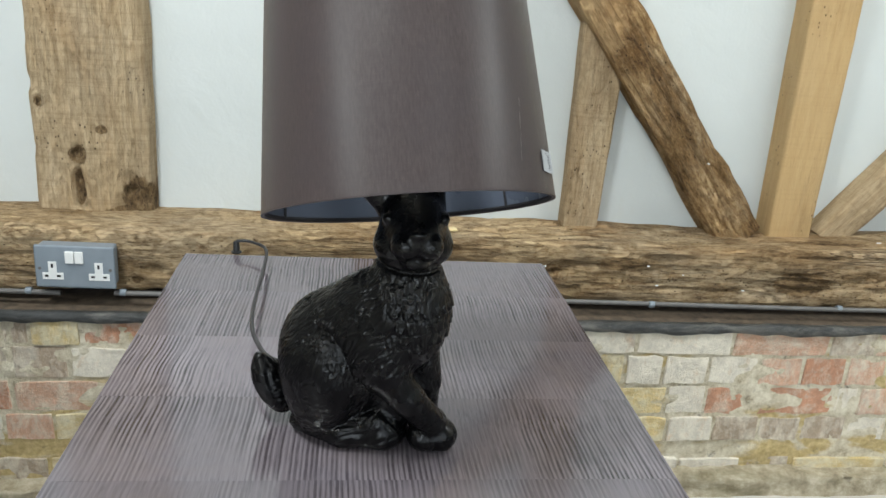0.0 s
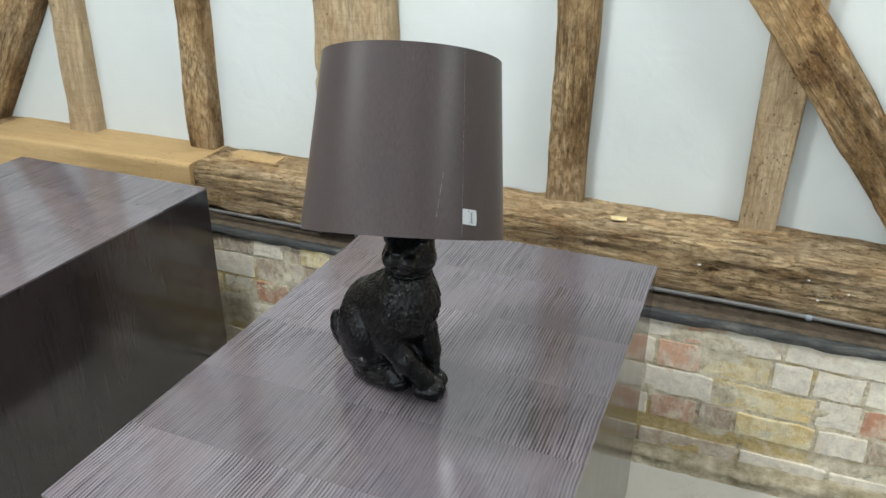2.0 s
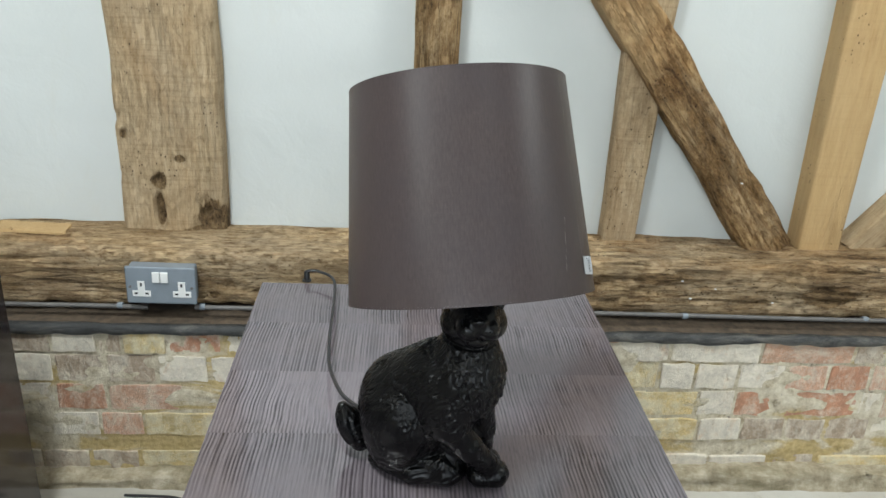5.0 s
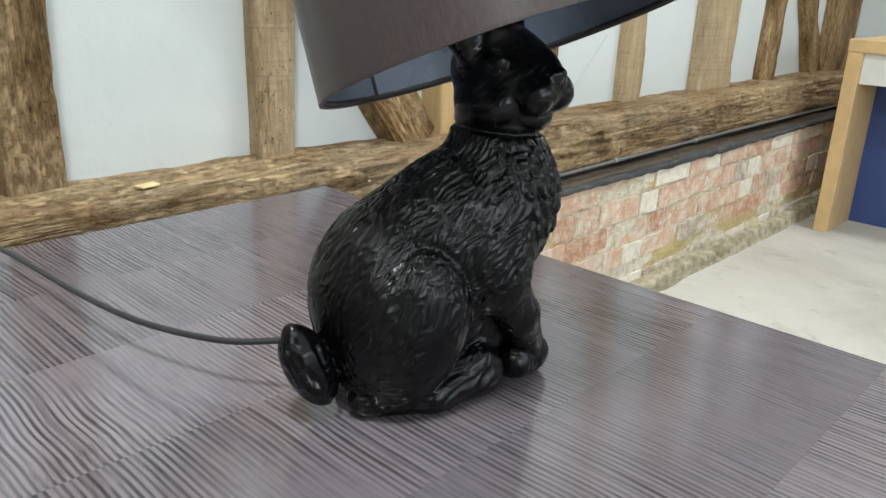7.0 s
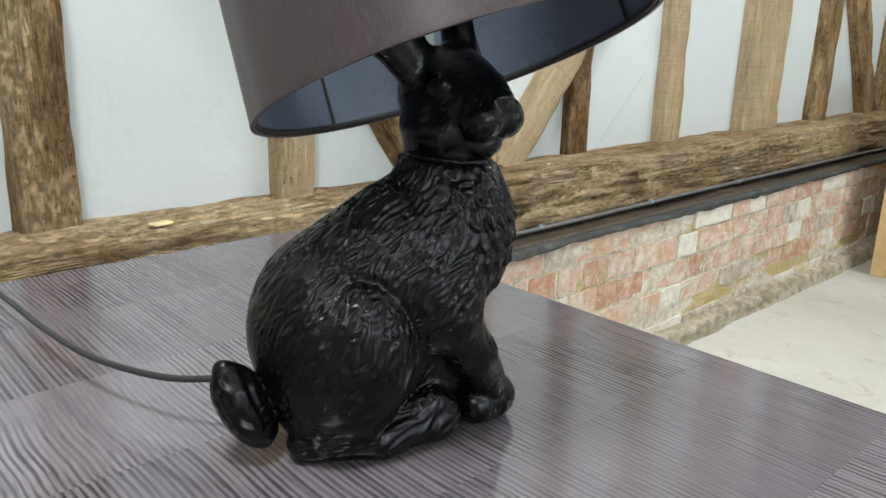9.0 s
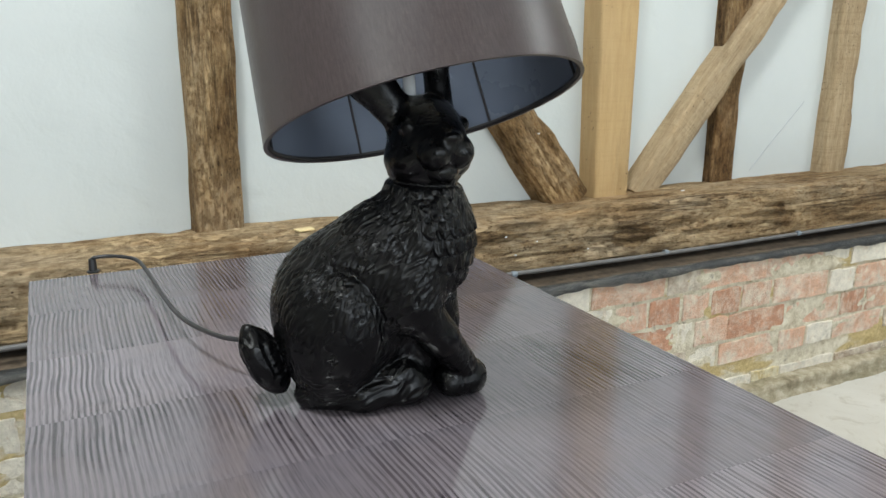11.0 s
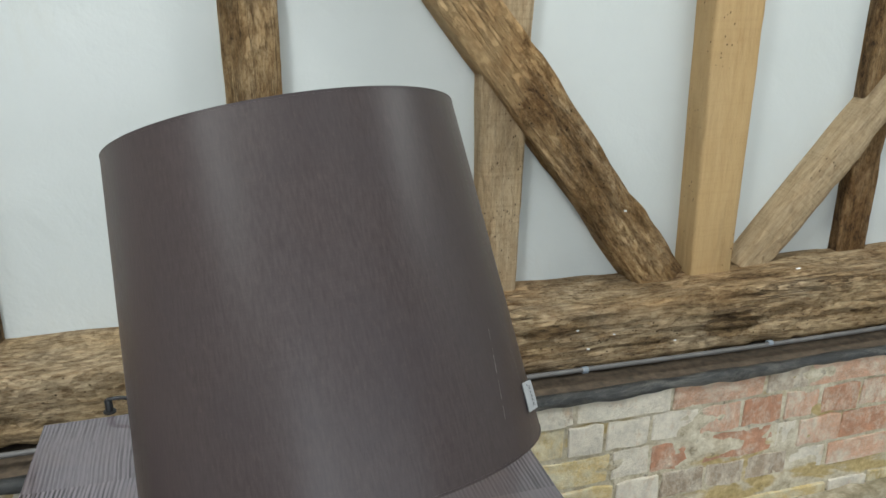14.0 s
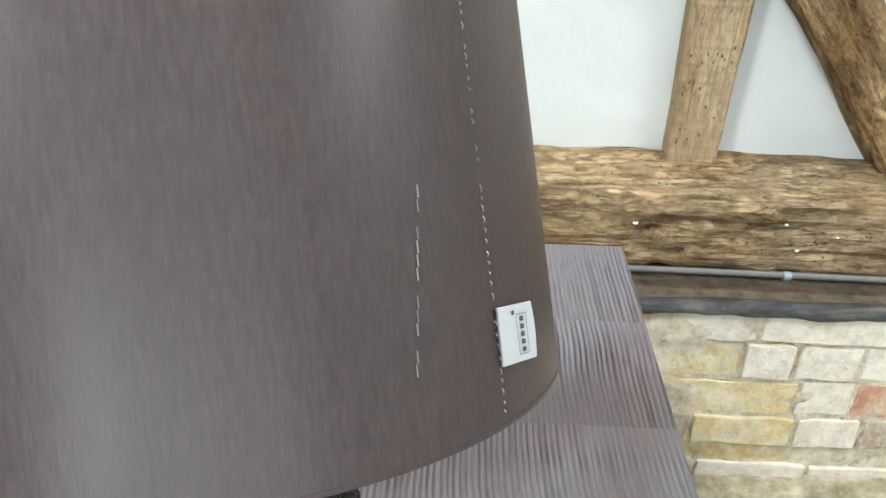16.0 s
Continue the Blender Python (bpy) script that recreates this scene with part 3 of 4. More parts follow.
sill(-1.082, 3.84, -0.124, 0.413, SILL_TOP + 0.004, OAK_SILL, "long cracked and weathered old oak sill beam", 0.009, 21, 0.011, [(0.012, 0.590, 0.009, 0.014, 0.022), (0.030, 0.655, 0.008, 0.020, 0.012), (0.038, 0.555, 0.007, 0.011, 0.012), (0.000, 1.400, 0.012, 0.012, 0.010), (0.016, 1.395, 0.018, 0.022, 0.008), (-0.005, 2.10, 0.012, 0.05, 0.012), (0.020, 2.22, 0.007, 0.09, 0.014), (0.000, 2.40, 0.006, 0.07, 0.012), (0.030, 1.75, 0.005, 0.12, 0.008)], [(0.01, 1.97, 0.075, 0.16), (-0.02, 1.55, 0.045, 0.13), (0.0, 2.44, 0.060, 0.06), (0.0, 1.43, 0.07, 0.03)])
sill(-1.90, -1.084, -0.134, 0.424, SILL_TOP + 0.002, OAK_CLEAN, "newer light oak length of sill beam with rust stains", 0.003, 22)
sill(WEST, -1.902, -0.126, 0.424, SILL_TOP, OAK_SILL, "old oak sill beam length beside a scarf joint", 0.006, 23, 0.006)

# ---------- lead strip, pipe and brick plinth ----------
BRICK_Y = -0.180
rings = []
for i in range(701):
    x = WEST + (EAST - WEST) * i / 700
    e = 0.004 + 0.006 * noise.noise(Vector((x * 5, 0.3, 0))) + 0.006 * noise.noise(Vector((x * 23, 1.3, 0)))
    f = 0.003 * noise.noise(Vector((x * 9, 5.3, 0)))
    lip = -0.166 + 0.006 * noise.noise(Vector((x * 13, 9.3, 0)))
    rings.append([(x, lip, 0.3935), (x, lip - 0.002, 0.3975), (x, -0.178 + f, 0.399 + f), (x, BRICK_Y - 0.005 + f, 0.398), (x, BRICK_Y - 0.009 + f, 0.394), (x, BRICK_Y - 0.009 + f, 0.377 + e), (x, BRICK_Y - 0.005, 0.375 + e), (x, BRICK_Y + 0.008, 0.388)])
# brown ledge slab, coloured dark to paint the shade under the sill
structure("wall_ledge", box(WEST, EAST, -0.170, -0.02, 0.3895, 0.3935), LEDGE_SHADE, "brown ledge under the sill beam, its shade put into the colour", "ledge")
structure("lead_flashing", sheet(rings), LEAD, "dark grey lead strip smeared with mortar above the bricks", "flashing").data.shade_smooth()

PIPE_Y, PIPE_Z = -0.140, 0.425
pipe = tagged(part("conduit_pipe", tube([(x, PIPE_Y + 0.002 * math.sin(x * 5), PIPE_Z + 0.002 * math.sin(x * 3.1 + 1)) for x in np.arange(-0.56, 3.8, 0.15)], 0.0052), PIPE_GREY, smooth=True), "thin grey conduit pipe clipped under the sill beam", "pipe", "conduit pipes")
pipe_b = tagged(part("conduit_pipe", tube([(x, PIPE_Y, PIPE_Z + 0.002 * math.sin(x * 3.1 + 1)) for x in np.arange(WEST + 0.1, -0.66, 0.15)] + [(-0.66, PIPE_Y, PIPE_Z - 0.004)], 0.0052), PIPE_GREY, smooth=True), "thin grey conduit pipe running to the socket", "pipe", "conduit pipes")


def clip(x, parent):
    bm = turned([(0.0064, -0.006), (0.0072, -0.004), (0.0072, 0.004), (0.0064, 0.006)], 14)
    bmesh.ops.transform(bm, matrix=Matrix.Translation((x, PIPE_Y, PIPE_Z)) @ Matrix.Rotation(radians(90), 4, "Y"), verts=bm.verts)
    return part("pipe_clip", bm, METAL_GREY, parent)


for x in (0.535, 0.962, 1.42, 1.9, -0.544):
    clip(x, pipe)
clip(-0.719, pipe_b)

skin = []
for i in range(701):
    x = -1.75 + (EAST + 1.75) * i / 700
    bare = 0.04 + 0.16 * min(1.0, max(0.0, (x - 0.75) / 0.4))
    col = [(x, NORTH + 0.2, -0.03)]
    for j in range(53):
        z = -0.03 + 0.419 * j / 52
        smear = noise.noise(Vector((x * 7, 3.0, z * 16))) + 0.5 * noise.noise(Vector((x * 24, 5.0, z * 40)))
        lump = noise.noise(Vector((x * 60, 8.0, z * 75)))
        col.append((x, BRICK_Y + 0.0038 - 0.0095 * max(0.0, smear - bare) + 0.0014 * lump, z))
    col.append((x, NORTH + 0.2, 0.389))
    skin.append(col)
structure("brick_backing", sheet(skin), MORTAR, "lime and yellow sand mortar smeared between old bricks", "mortar").data.shade_smooth()
structure("wall_footing", box(WEST, -1.752, BRICK_Y + 0.005, NORTH + 0.2, -0.03, 0.389), MORTAR, "mortared foot of the old wall", "wall")
bm = bmesh.new()
grid = []
for i in range(901):
    x = WEST + (EAST - WEST) * i / 900
    row = []
    lift = 0.55 + 0.45 * min(1.0, max(0.0, (x - 0.2) / 0.5))
    for j, (yy, zz) in enumerate(((BRICK_Y + 0.012, 0.050), (BRICK_Y - 0.006, 0.049), (BRICK_Y - 0.022, 0.048), (BRICK_Y - 0.034, 0.046), (BRICK_Y - 0.040, 0.040), (BRICK_Y - 0.041, 0.028), (BRICK_Y - 0.042, 0.016), (BRICK_Y - 0.044, 0.004), (BRICK_Y - 0.050, -0.008))):
        a = noise.noise(Vector((x * 7, j * 0.35, 2.0)))
        b = noise.noise(Vector((x * 33, j * 0.9, 7.0)))
        c = max(0.0, noise.noise(Vector((x * 16, 4.0, j * 0.25))) - 0.15)
        row.append((x, yy + 0.009 * a + 0.005 * b + 0.022 * c * (3 <= j <= 6), zz * lift + (0.006 * b + 0.006 * a - 0.018 * c if 0 < j < 7 else 0)))
    grid.append(row)
structure("mortar_fillet", sheet(grid, closed=False), CEMENT, "stained cement ledge along the foot of the bricks", "mortar").data.shade_smooth()

# ---------- socket ----------
socket = empty("wall_socket", pose(-0.622, -0.126, 0.484, 0, 0.6, 0), "grey metal double wall socket with white inserts", "socket")
part("back_box", box(-0.069, 0.069, -0.030, 0.0, -0.040, 0.040, 0.004), METAL_GREY, socket)
part("face_plate", box(-0.073, 0.073, -0.036, -0.0305, -0.043, 0.043, 0.004, 3), METAL_GREY, socket)
for sx in (-0.041, 0.043):
    ins = part("outlet", box(sx - 0.019, sx + 0.019, -0.0372, -0.0355, -0.026, -0.012, 0.0006), WHITE_PLASTIC, socket, "white outlet insert")
    part("outlet_neck", box(sx - 0.0075, sx + 0.0075, -0.0374, -0.0355, -0.0125, 0.010, 0.0006), WHITE_PLASTIC, ins)
    part("earth_slot", box(sx - 0.002, sx + 0.002, -0.0378, -0.0366, -0.002, 0.006), BLACK_PLASTIC, ins)
    for dx in (-0.011, 0.011):
        part("pin_slot", box(sx + dx - 0.0033, sx + dx + 0.0033, -0.0378, -0.0366, -0.0205, -0.0165), BLACK_PLASTIC, ins)
for sx in (-0.0085, 0.0085):
    part("rocker_switch", box(sx - 0.0078, sx + 0.0078, -0.0405, -0.0355, 0.008, 0.032, 0.0015), WHITE_PLASTIC, socket, "white rocker switch")
for sx in (-0.064, 0.064):
    bm = turned([(0.0001, 0), (0.003, 0), (0.003, 0.0012), (0.0001, 0.0014)], 12)
    bmesh.ops.transform(bm, matrix=Matrix.Translation((sx, -0.036, -0.004)) @ Matrix.Rotation(radians(90), 4, "X"), verts=bm.verts)
    part("screw", bm, PIPE_GREY, socket)


# ---------- plinths ----------
def plinth(m, label):
    """A veneered display block with a top of cross-grained strips and a recessed toe."""
    ob = empty("display_plinth", m, label, "plinth", group="display plinths")
    w, d, h = 0.605, 0.926, 0.590
    part("body", box(0.0006, w - 0.0006, 0.0006, d - 0.0006, 0.018, h - 0.004, 0.0012), VENEER_SIDE_SHADED, ob)
    part("toe", box(0.02, w - 0.02, 0.02, d - 0.02, 0.0, 0.0178), BLACK_PLASTIC, ob, "recessed black toe")
    n = 6
    for i in range(n):
        part("veneer_strip", box(0, w, i * d / n + 0.00004, (i + 1) * d / n - 0.00004, h - 0.0038, h), VENEER_TOP, ob)
    return ob


plinth(pose(-0.375, -1.283, 0), "dark stained wood veneer display plinth bearing a lamp")
plinth(pose(-1.453, -1.276, 0), "empty dark stained wood veneer display plinth")


# ---------- rabbit sculpture of the lamp foot ----------
def value_noise(p, seed=0):
    """Smooth random values in 0..1 at the points p (n x 3)."""
    i = np.floor(p).astype(np.int64)
    f = p - i
    f = f * f * (3 - 2 * f)

    def h(a, b, c):
        v = (a * 374761393 + b * 668265263 + c * 2147483647 + seed * 144665) & 0xFFFFFFFF
        v = ((v ^ (v >> 13)) * 1274126177) & 0xFFFFFFFF
        return ((v ^ (v >> 16)) & 0xFFFF) / 65535.0

    out = 0
    for a in (0, 1):
        for b in (0, 1):
            for c in (0, 1):
                w = (f[:, 0] if a else 1 - f[:, 0]) * (f[:, 1] if b else 1 - f[:, 1]) * (f[:, 2] if c else 1 - f[:, 2])
                out = out + w * h(i[:, 0] + a, i[:, 1] + b, i[:, 2] + c)
    return out


def ellipsoid(P, c, r, tilt=0.0, yaw=0.0, lean=0.0):
    q = P - np.array(c)
    m = np.array(Euler((radians(lean), radians(-tilt), radians(yaw))).to_matrix())
    q = q @ m
    r = np.array(r)
    k0 = np.linalg.norm(q / r, axis=-1)
    k1 = np.linalg.norm(q / (r * r), axis=-1) + 1e-9
    return k0 * (k0 - 1) / k1


def limb(P, a, b, ra, rb):
    a, b = np.array(a), np.array(b)
    d = b - a
    t = np.clip(((P - a) @ d) / (d @ d), 0, 1)
    return np.linalg.norm(P - a - t[..., None] * d, axis=-1) - (ra + (rb - ra) * t)


def blend(d, e, k):
    h = np.clip(0.5 + 0.5 * (d - e) / k, 0, 1)
    return d * (1 - h) + e * h - k * h * (1 - h)


def rabbit_field(P):
    """Signed distance of the sitting rabbit: x ahead, y to its left, z up from the table. Its head looks to its right."""
    ground = -P[..., 2]
    d = ellipsoid(P, (-0.024, 0.006, 0.085), (0.064, 0.054, 0.071))
    d = blend(d, ellipsoid(P, (-0.034, 0.004, 0.042), (0.036, 0.043, 0.046)), 0.02)
    d = blend(d, ellipsoid(P, (0.026, 0.007, 0.134), (0.060, 0.047, 0.055), 12), 0.026)
    d = blend(d, ellipsoid(P, (0.056, 0.007, 0.157), (0.037, 0.043, 0.049), 4), 0.012)
    d = blend(d, limb(P, (0.044, 0.010, 0.176), (0.049, 0.013, 0.216), 0.032, 0.0295), 0.012)
    # head, turned to the right
    turn = radians(59)
    Q = P - np.array((0.050, 0.013, 0.0))
    H = np.stack([Q[..., 0] * math.cos(turn) - Q[..., 1] * math.sin(turn), Q[..., 0] * math.sin(turn) + Q[..., 1] * math.cos(turn), Q[..., 2]], -1)
    head = ellipsoid(H, (-0.001, 0, 0.240), (0.037, 0.032, 0.033), -10)
    head = blend(head, ellipsoid(H, (0.026, 0, 0.236), (0.024, 0.021, 0.021), -14), 0.012)
    head = blend(head, ellipsoid(H, (0.028, 0, 0.2125), (0.014, 0.014, 0.010)), 0.004)
    for s in (-1, 1):
        head = blend(head, ellipsoid(H, (0.004, s * 0.0180, 0.2200), (0.026, 0.0200, 0.0190)), 0.008)
        head = blend(head, ellipsoid(H, (0.036, s * 0.0110, 0.2290), (0.0150, 0.0130, 0.0140)), 0.0018)
        head = blend(head, ellipsoid(H, (0.015, s * 0.0265, 0.2490), (0.0085, 0.0050, 0.0065)), 0.0025)
    head = blend(head, ellipsoid(H, (0.0455, 0, 0.2425), (0.0060, 0.0080, 0.0050)), 0.003)
    flat = H * np.array((1.5, 1.0, 1.0))
    head = blend(head, limb(flat, (-0.010, -0.020, 0.254), (-0.020, -0.046, 0.286), 0.0150, 0.0195), 0.008)
    head = blend(head, limb(flat, (-0.020, -0.046, 0.286), (-0.030, -0.068, 0.325), 0.0195, 0.0100), 0.006)
    head = blend(head, limb(H, (-0.008, 0.018, 0.258), (-0.016, 0.017, 0.300), 0.0120, 0.0110), 0.006)
    head = blend(head, limb(H, (-0.016, 0.017, 0.300), (-0.022, 0.018, 0.335), 0.0110, 0.0060), 0.006)
    d = blend(d, head, 0.004)
    # haunches: a rounded knee ahead, running into the rump behind
    d = blend(d, ellipsoid(P, (-0.012, -0.032, 0.086), (0.031, 0.024, 0.047), 6), 0.005)
    d = blend(d, ellipsoid(P, (-0.030, -0.026, 0.066), (0.034, 0.026, 0.050), 18), 0.014)
    d = blend(d, ellipsoid(P, (-0.012, 0.044, 0.086), (0.031, 0.022, 0.047), 6), 0.005)
    # hind feet: narrow heel, high rounded toes
    hind = limb(P, (-0.051, -0.017, 0.012), (0.000, -0.021, 0.015), 0.0135, 0.0160)
    hind = blend(hind, limb(P, (-0.004, -0.020, 0.016), (0.034, -0.004, 0.021), 0.0165, 0.0215), 0.006)
    hind = blend(hind, ellipsoid(P, (0.036, 0.000, 0.016), (0.021, 0.023, 0.017)), 0.006)
    hind = blend(hind, limb(P, (0.012, -0.018, 0.030), (0.034, -0.014, 0.034), 0.0075, 0.0100), 0.006)
    d = blend(d, hind, 0.0025)
    d = blend(d, limb(P, (-0.050, 0.034, 0.014), (0.026, 0.046, 0.020), 0.0140, 0.0200), 0.005)
    # right fore leg crosses in front of the chest to a paw set well ahead
    d = blend(d, ellipsoid(P, (0.038, -0.024, 0.112), (0.027, 0.020, 0.036), -12), 0.010)
    d = blend(d, limb(P, (0.044, -0.022, 0.096), (0.064, -0.010, 0.066), 0.0200, 0.0165), 0.008)
    d = blend(d, limb(P, (0.064, -0.010, 0.066), (0.082, 0.012, 0.034), 0.0165, 0.0140), 0.005)
    d = blend(d, limb(P, (0.074, 0.010, 0.016), (0.089, 0.021, 0.0165), 0.0150, 0.0175), 0.005)
    d = blend(d, ellipsoid(P, (0.036, 0.014, 0.056), (0.030, 0.026, 0.042)), 0.006)
    # left fore leg stands upright behind it
    d = blend(d, limb(P, (0.058, 0.030, 0.100), (0.062, 0.034, 0.066), 0.0190, 0.0180), 0.008)
    d = blend(d, limb(P, (0.062, 0.034, 0.066), (0.064, 0.036, 0.018), 0.0165, 0.0135), 0.004)
    d = blend(d, limb(P, (0.062, 0.038, 0.015), (0.072, 0.042, 0.015), 0.0150, 0.0150), 0.005)
    # tail: an upturned scoop with a pointed tip
    tail = ellipsoid(P, (-0.0905, -0.014, 0.041), (0.0160, 0.0185, 0.0340), 24, 0, 12)
    tail = blend(tail, limb(P, (-0.096, -0.018, 0.058), (-0.1030, -0.021, 0.073), 0.0120, 0.0045), 0.008)
    tail = np.maximum(tail, -ellipsoid(P, (-0.1240, -0.047, 0.062), (0.0180, 0.0310, 0.0300), 24))
    d = blend(d, tail, 0.0025)
    return np.maximum(d, ground)


def net_surface(F, lo, step):
    """Surface nets over a grid of distances: points and quads."""
    inside = F < 0
    nx, ny, nz = F.shape
    count = np.zeros((nx - 1, ny - 1, nz - 1))
    total = np.zeros((nx - 1, ny - 1, nz - 1, 3))
    corner = [(a, b, c) for a in (0, 1) for b in (0, 1) for c in (0, 1)]

    def at(G, o):
        return G[o[0]:nx - 1 + o[0], o[1]:ny - 1 + o[1], o[2]:nz - 1 + o[2]]

    for p in corner:
        for ax in range(3):
            if p[ax]:
                continue
            q = tuple(1 if i == ax else p[i] for i in range(3))
            fa, fb = at(F, p), at(F, q)
            cross = at(inside, p) != at(inside, q)
            t = np.where(cross, fa / np.where(fa == fb, 1, fa - fb), 0)
            for i in range(3):
                total[..., i] += np.where(cross, p[i] + (t if i == ax else 0), 0)
            count += cross
    live = count > 0
    index = -np.ones(live.shape, np.int64)
    index[live] = np.arange(live.sum())
    base = np.argwhere(live)
    verts = lo + step * (base + total[live] / count[live][:, None])
    quads = []
    for ax in range(3):
        u, v = (ax + 1) % 3, (ax + 2) % 3
        a = np.take(inside, range(F.shape[ax] - 1), ax)
        b = np.take(inside, range(1, F.shape[ax]), ax)
        for way in (1, -1):
            e = np.argwhere((a & ~b) if way == 1 else (~a & b))
            e = e[(e[:, u] > 0) & (e[:, v] > 0) & (e[:, u] < F.shape[u] - 1) & (e[:, v] < F.shape[v] - 1)]
            q = []
            for du, dv in ((-1, -1), (0, -1), (0, 0), (-1, 0)):
                w = e.copy()
                w[:, u] += du
                w[:, v] += dv
                q.append(index[w[:, 0], w[:, 1], w[:, 2]])
            q = np.stack(q, 1)
            quads.append(q if way == 1 else q[:, ::-1])
    return verts, np.concatenate(quads)


def split_quads(v, q):
    """Each quad cut into four."""
    e = np.sort(np.stack([q, np.roll(q, -1, 1)], -1).reshape(-1, 2), 1)
    key, inv = np.unique(e[:, 0] * (len(v) + 1) + e[:, 1], return_inverse=True)
    mid = 0.5 * (v[key // (len(v) + 1)] + v[key % (len(v) + 1)])
    inv = inv.reshape(-1, 4) + len(v)
    c = np.arange(len(q)) + len(v) + len(mid)
    out = [np.stack([q[:, k], inv[:, k], c, inv[:, k - 1]], 1) for k in range(4)]
    return np.concatenate([v, mid, v[q].mean(1)]), np.concatenate(out)


STEP = 0.0030
LO = np.array((-0.130, -0.080, -0.0047))
SIZE = (84, 56, 118)
gx, gy, gz = (LO[i] + STEP * np.arange(SIZE[i]) for i in range(3))
P = np.stack(np.meshgrid(gx, gy, gz, indexing="ij"), -1)
verts, quads = net_surface(rabbit_field(P), LO, STEP)


def onto_surface(p):
    """The points p moved onto the rabbit's surface."""
    e = 0.0008
    f = rabbit_field(p)
    g = np.stack([rabbit_field(p + e * np.eye(3)[i]) - f for i in range(3)], 1)
    g /= np.linalg.norm(g, axis=1)[:, None] + 1e-9
    return p - 0.9 * g * np.clip(f, -0.0012, 0.0012)[:, None]


def eased(v, q):
    """The points v drawn halfway to the middles of the faces round them."""
    s, n = np.zeros_like(v), np.zeros(len(v))
    c = v[q].mean(1)
    for k in range(4):
        np.add.at(s, q[:, k], c)
        np.add.at(n, q[:, k], 1)
    return 0.5 * v + 0.5 * s / n[:, None]


def mesh_normals(v, q):
    f = np.cross(v[q[:, 2]] - v[q[:, 0]], v[q[:, 3]] - v[q[:, 1]])
    s = np.zeros_like(v)
    for k in range(4):
        np.add.at(s, q[:, k], f)
    return s / (np.linalg.norm(s, axis=1)[:, None] + 1e-12)


verts, quads = split_quads(verts, quads)
verts = onto_surface(verts)
verts, quads = split_quads(verts, quads)
verts = eased(verts, quads)
nor = mesh_normals(verts, quads)
x, y, z = verts.T


def soft(v, a, b):
    t = np.clip((v - a) / (b - a), 0, 1)
    return t * t * (3 - 2 * t)


def strands(direction, length, width, seed, warp=0.0024):
    """Wavy raised strands of fur that run along a direction: -0.5 in the furrows to 0.5 on the ridges."""
    d = np.array(direction) / np.linalg.norm(direction)
    w = np.stack([value_noise(verts * 75, seed + k) - 0.5 for k in (1, 2, 3)], 1)
    p = verts + warp * 2 * w
    along = p @ d
    q = (p - along[:, None] * d) / width + along[:, None] * d / length
    n = value_noise(q, seed + 5)
    return 1 - np.abs(2 * n - 1) ** 1.2 - 0.5


def locks(direction, length, width, seed):
    """Large pointed locks of fur, each rising to its tip and ending in a step."""
    d = np.array(direction) / np.linalg.norm(direction)
    w = np.stack([value_noise(verts * 60, seed + k) - 0.5 for k in (1, 2, 3)], 1)
    p = verts + 0.006 * w
    a = np.arctan2(p[:, 1] - 0.007, p[:, 0] - 0.030) * 0.055 / width
    row = -(p @ d) / length
    ri = np.floor(row)
    col = a + 0.5 * (ri % 2)
    u, v = 1 - (row - ri), np.abs(2 * (col - np.floor(col)) - 1)
    tip = soft(1.05 - 0.55 * v * v - u, 0.0, 0.22)
    return (0.25 + 0.75 * u) * tip * (1 - 0.55 * v ** 2) - 0.3


head_w = soft(z, 0.199, 0.207)
tail_w = 1 - soft(x + 0.25 * (z - 0.04), -0.082, -0.075)
foot_w = (1 - soft(z + 0.25 * x, 0.030, 0.046)) * (1 - tail_w) * (1 - soft(x, 0.058, 0.066))
fore_w = soft(x, 0.030, 0.045) * (1 - soft(z - 0.35 * np.abs(y), 0.076, 0.096)) * (1 - foot_w)
chest_w = soft(x + 0.45 * (z - 0.15) - 0.3 * np.clip(-y, 0, 1), 0.034, 0.054) * soft(z, 0.088, 0.112) * (1 - head_w)
knee = ellipsoid(verts, (-0.012, -0.032, 0.086), (0.031, 0.024, 0.047), 6)
knee_w = (1 - soft(knee, 0.0, 0.004)) * (y < -0.01) * (1 - foot_w)
rest = np.clip(1 - head_w - tail_w - foot_w - 0.85 * fore_w - chest_w - knee_w, 0, 1)
patchy = 0.55 + 0.9 * value_noise(verts * 40, 71)
sleek = 0.35 + 0.65 * soft(x + 0.6 * (z - 0.10), -0.085, -0.030)
relief = 0.0016 * rest * sleek * patchy * strands((-0.62, 0, -0.78), 0.0110, 0.0027, 11)
relief += 0.0005 * rest * sleek * strands((-0.50, 0, -0.86), 0.0090, 0.0021, 17, 0.001)
relief += 0.0013 * knee_w * patchy * (0.4 + 0.6 * soft(z, 0.06, 0.11)) * strands((-0.25, 0.1, -1.0), 0.0110, 0.0026, 23)
relief += 0.0030 * chest_w * soft(z, 0.095, 0.125) * (1 - soft(z, 0.162, 0.186)) * locks((0.05, 0, -1.0), 0.0155, 0.0100, 29)
relief += 0.0017 * chest_w * strands((0.05, 0, -1.0), 0.0110, 0.0027, 31)
relief += 0.0004 * head_w * (1 - soft(z, 0.25, 0.27)) * strands((-0.5, 0.4, -0.7), 0.0100, 0.0030, 37)
relief += 0.0018 * foot_w * soft(z, 0.004, 0.012) * patchy * strands((1.0, 0.25, 0.40), 0.0300, 0.0044, 41, 0.0025)
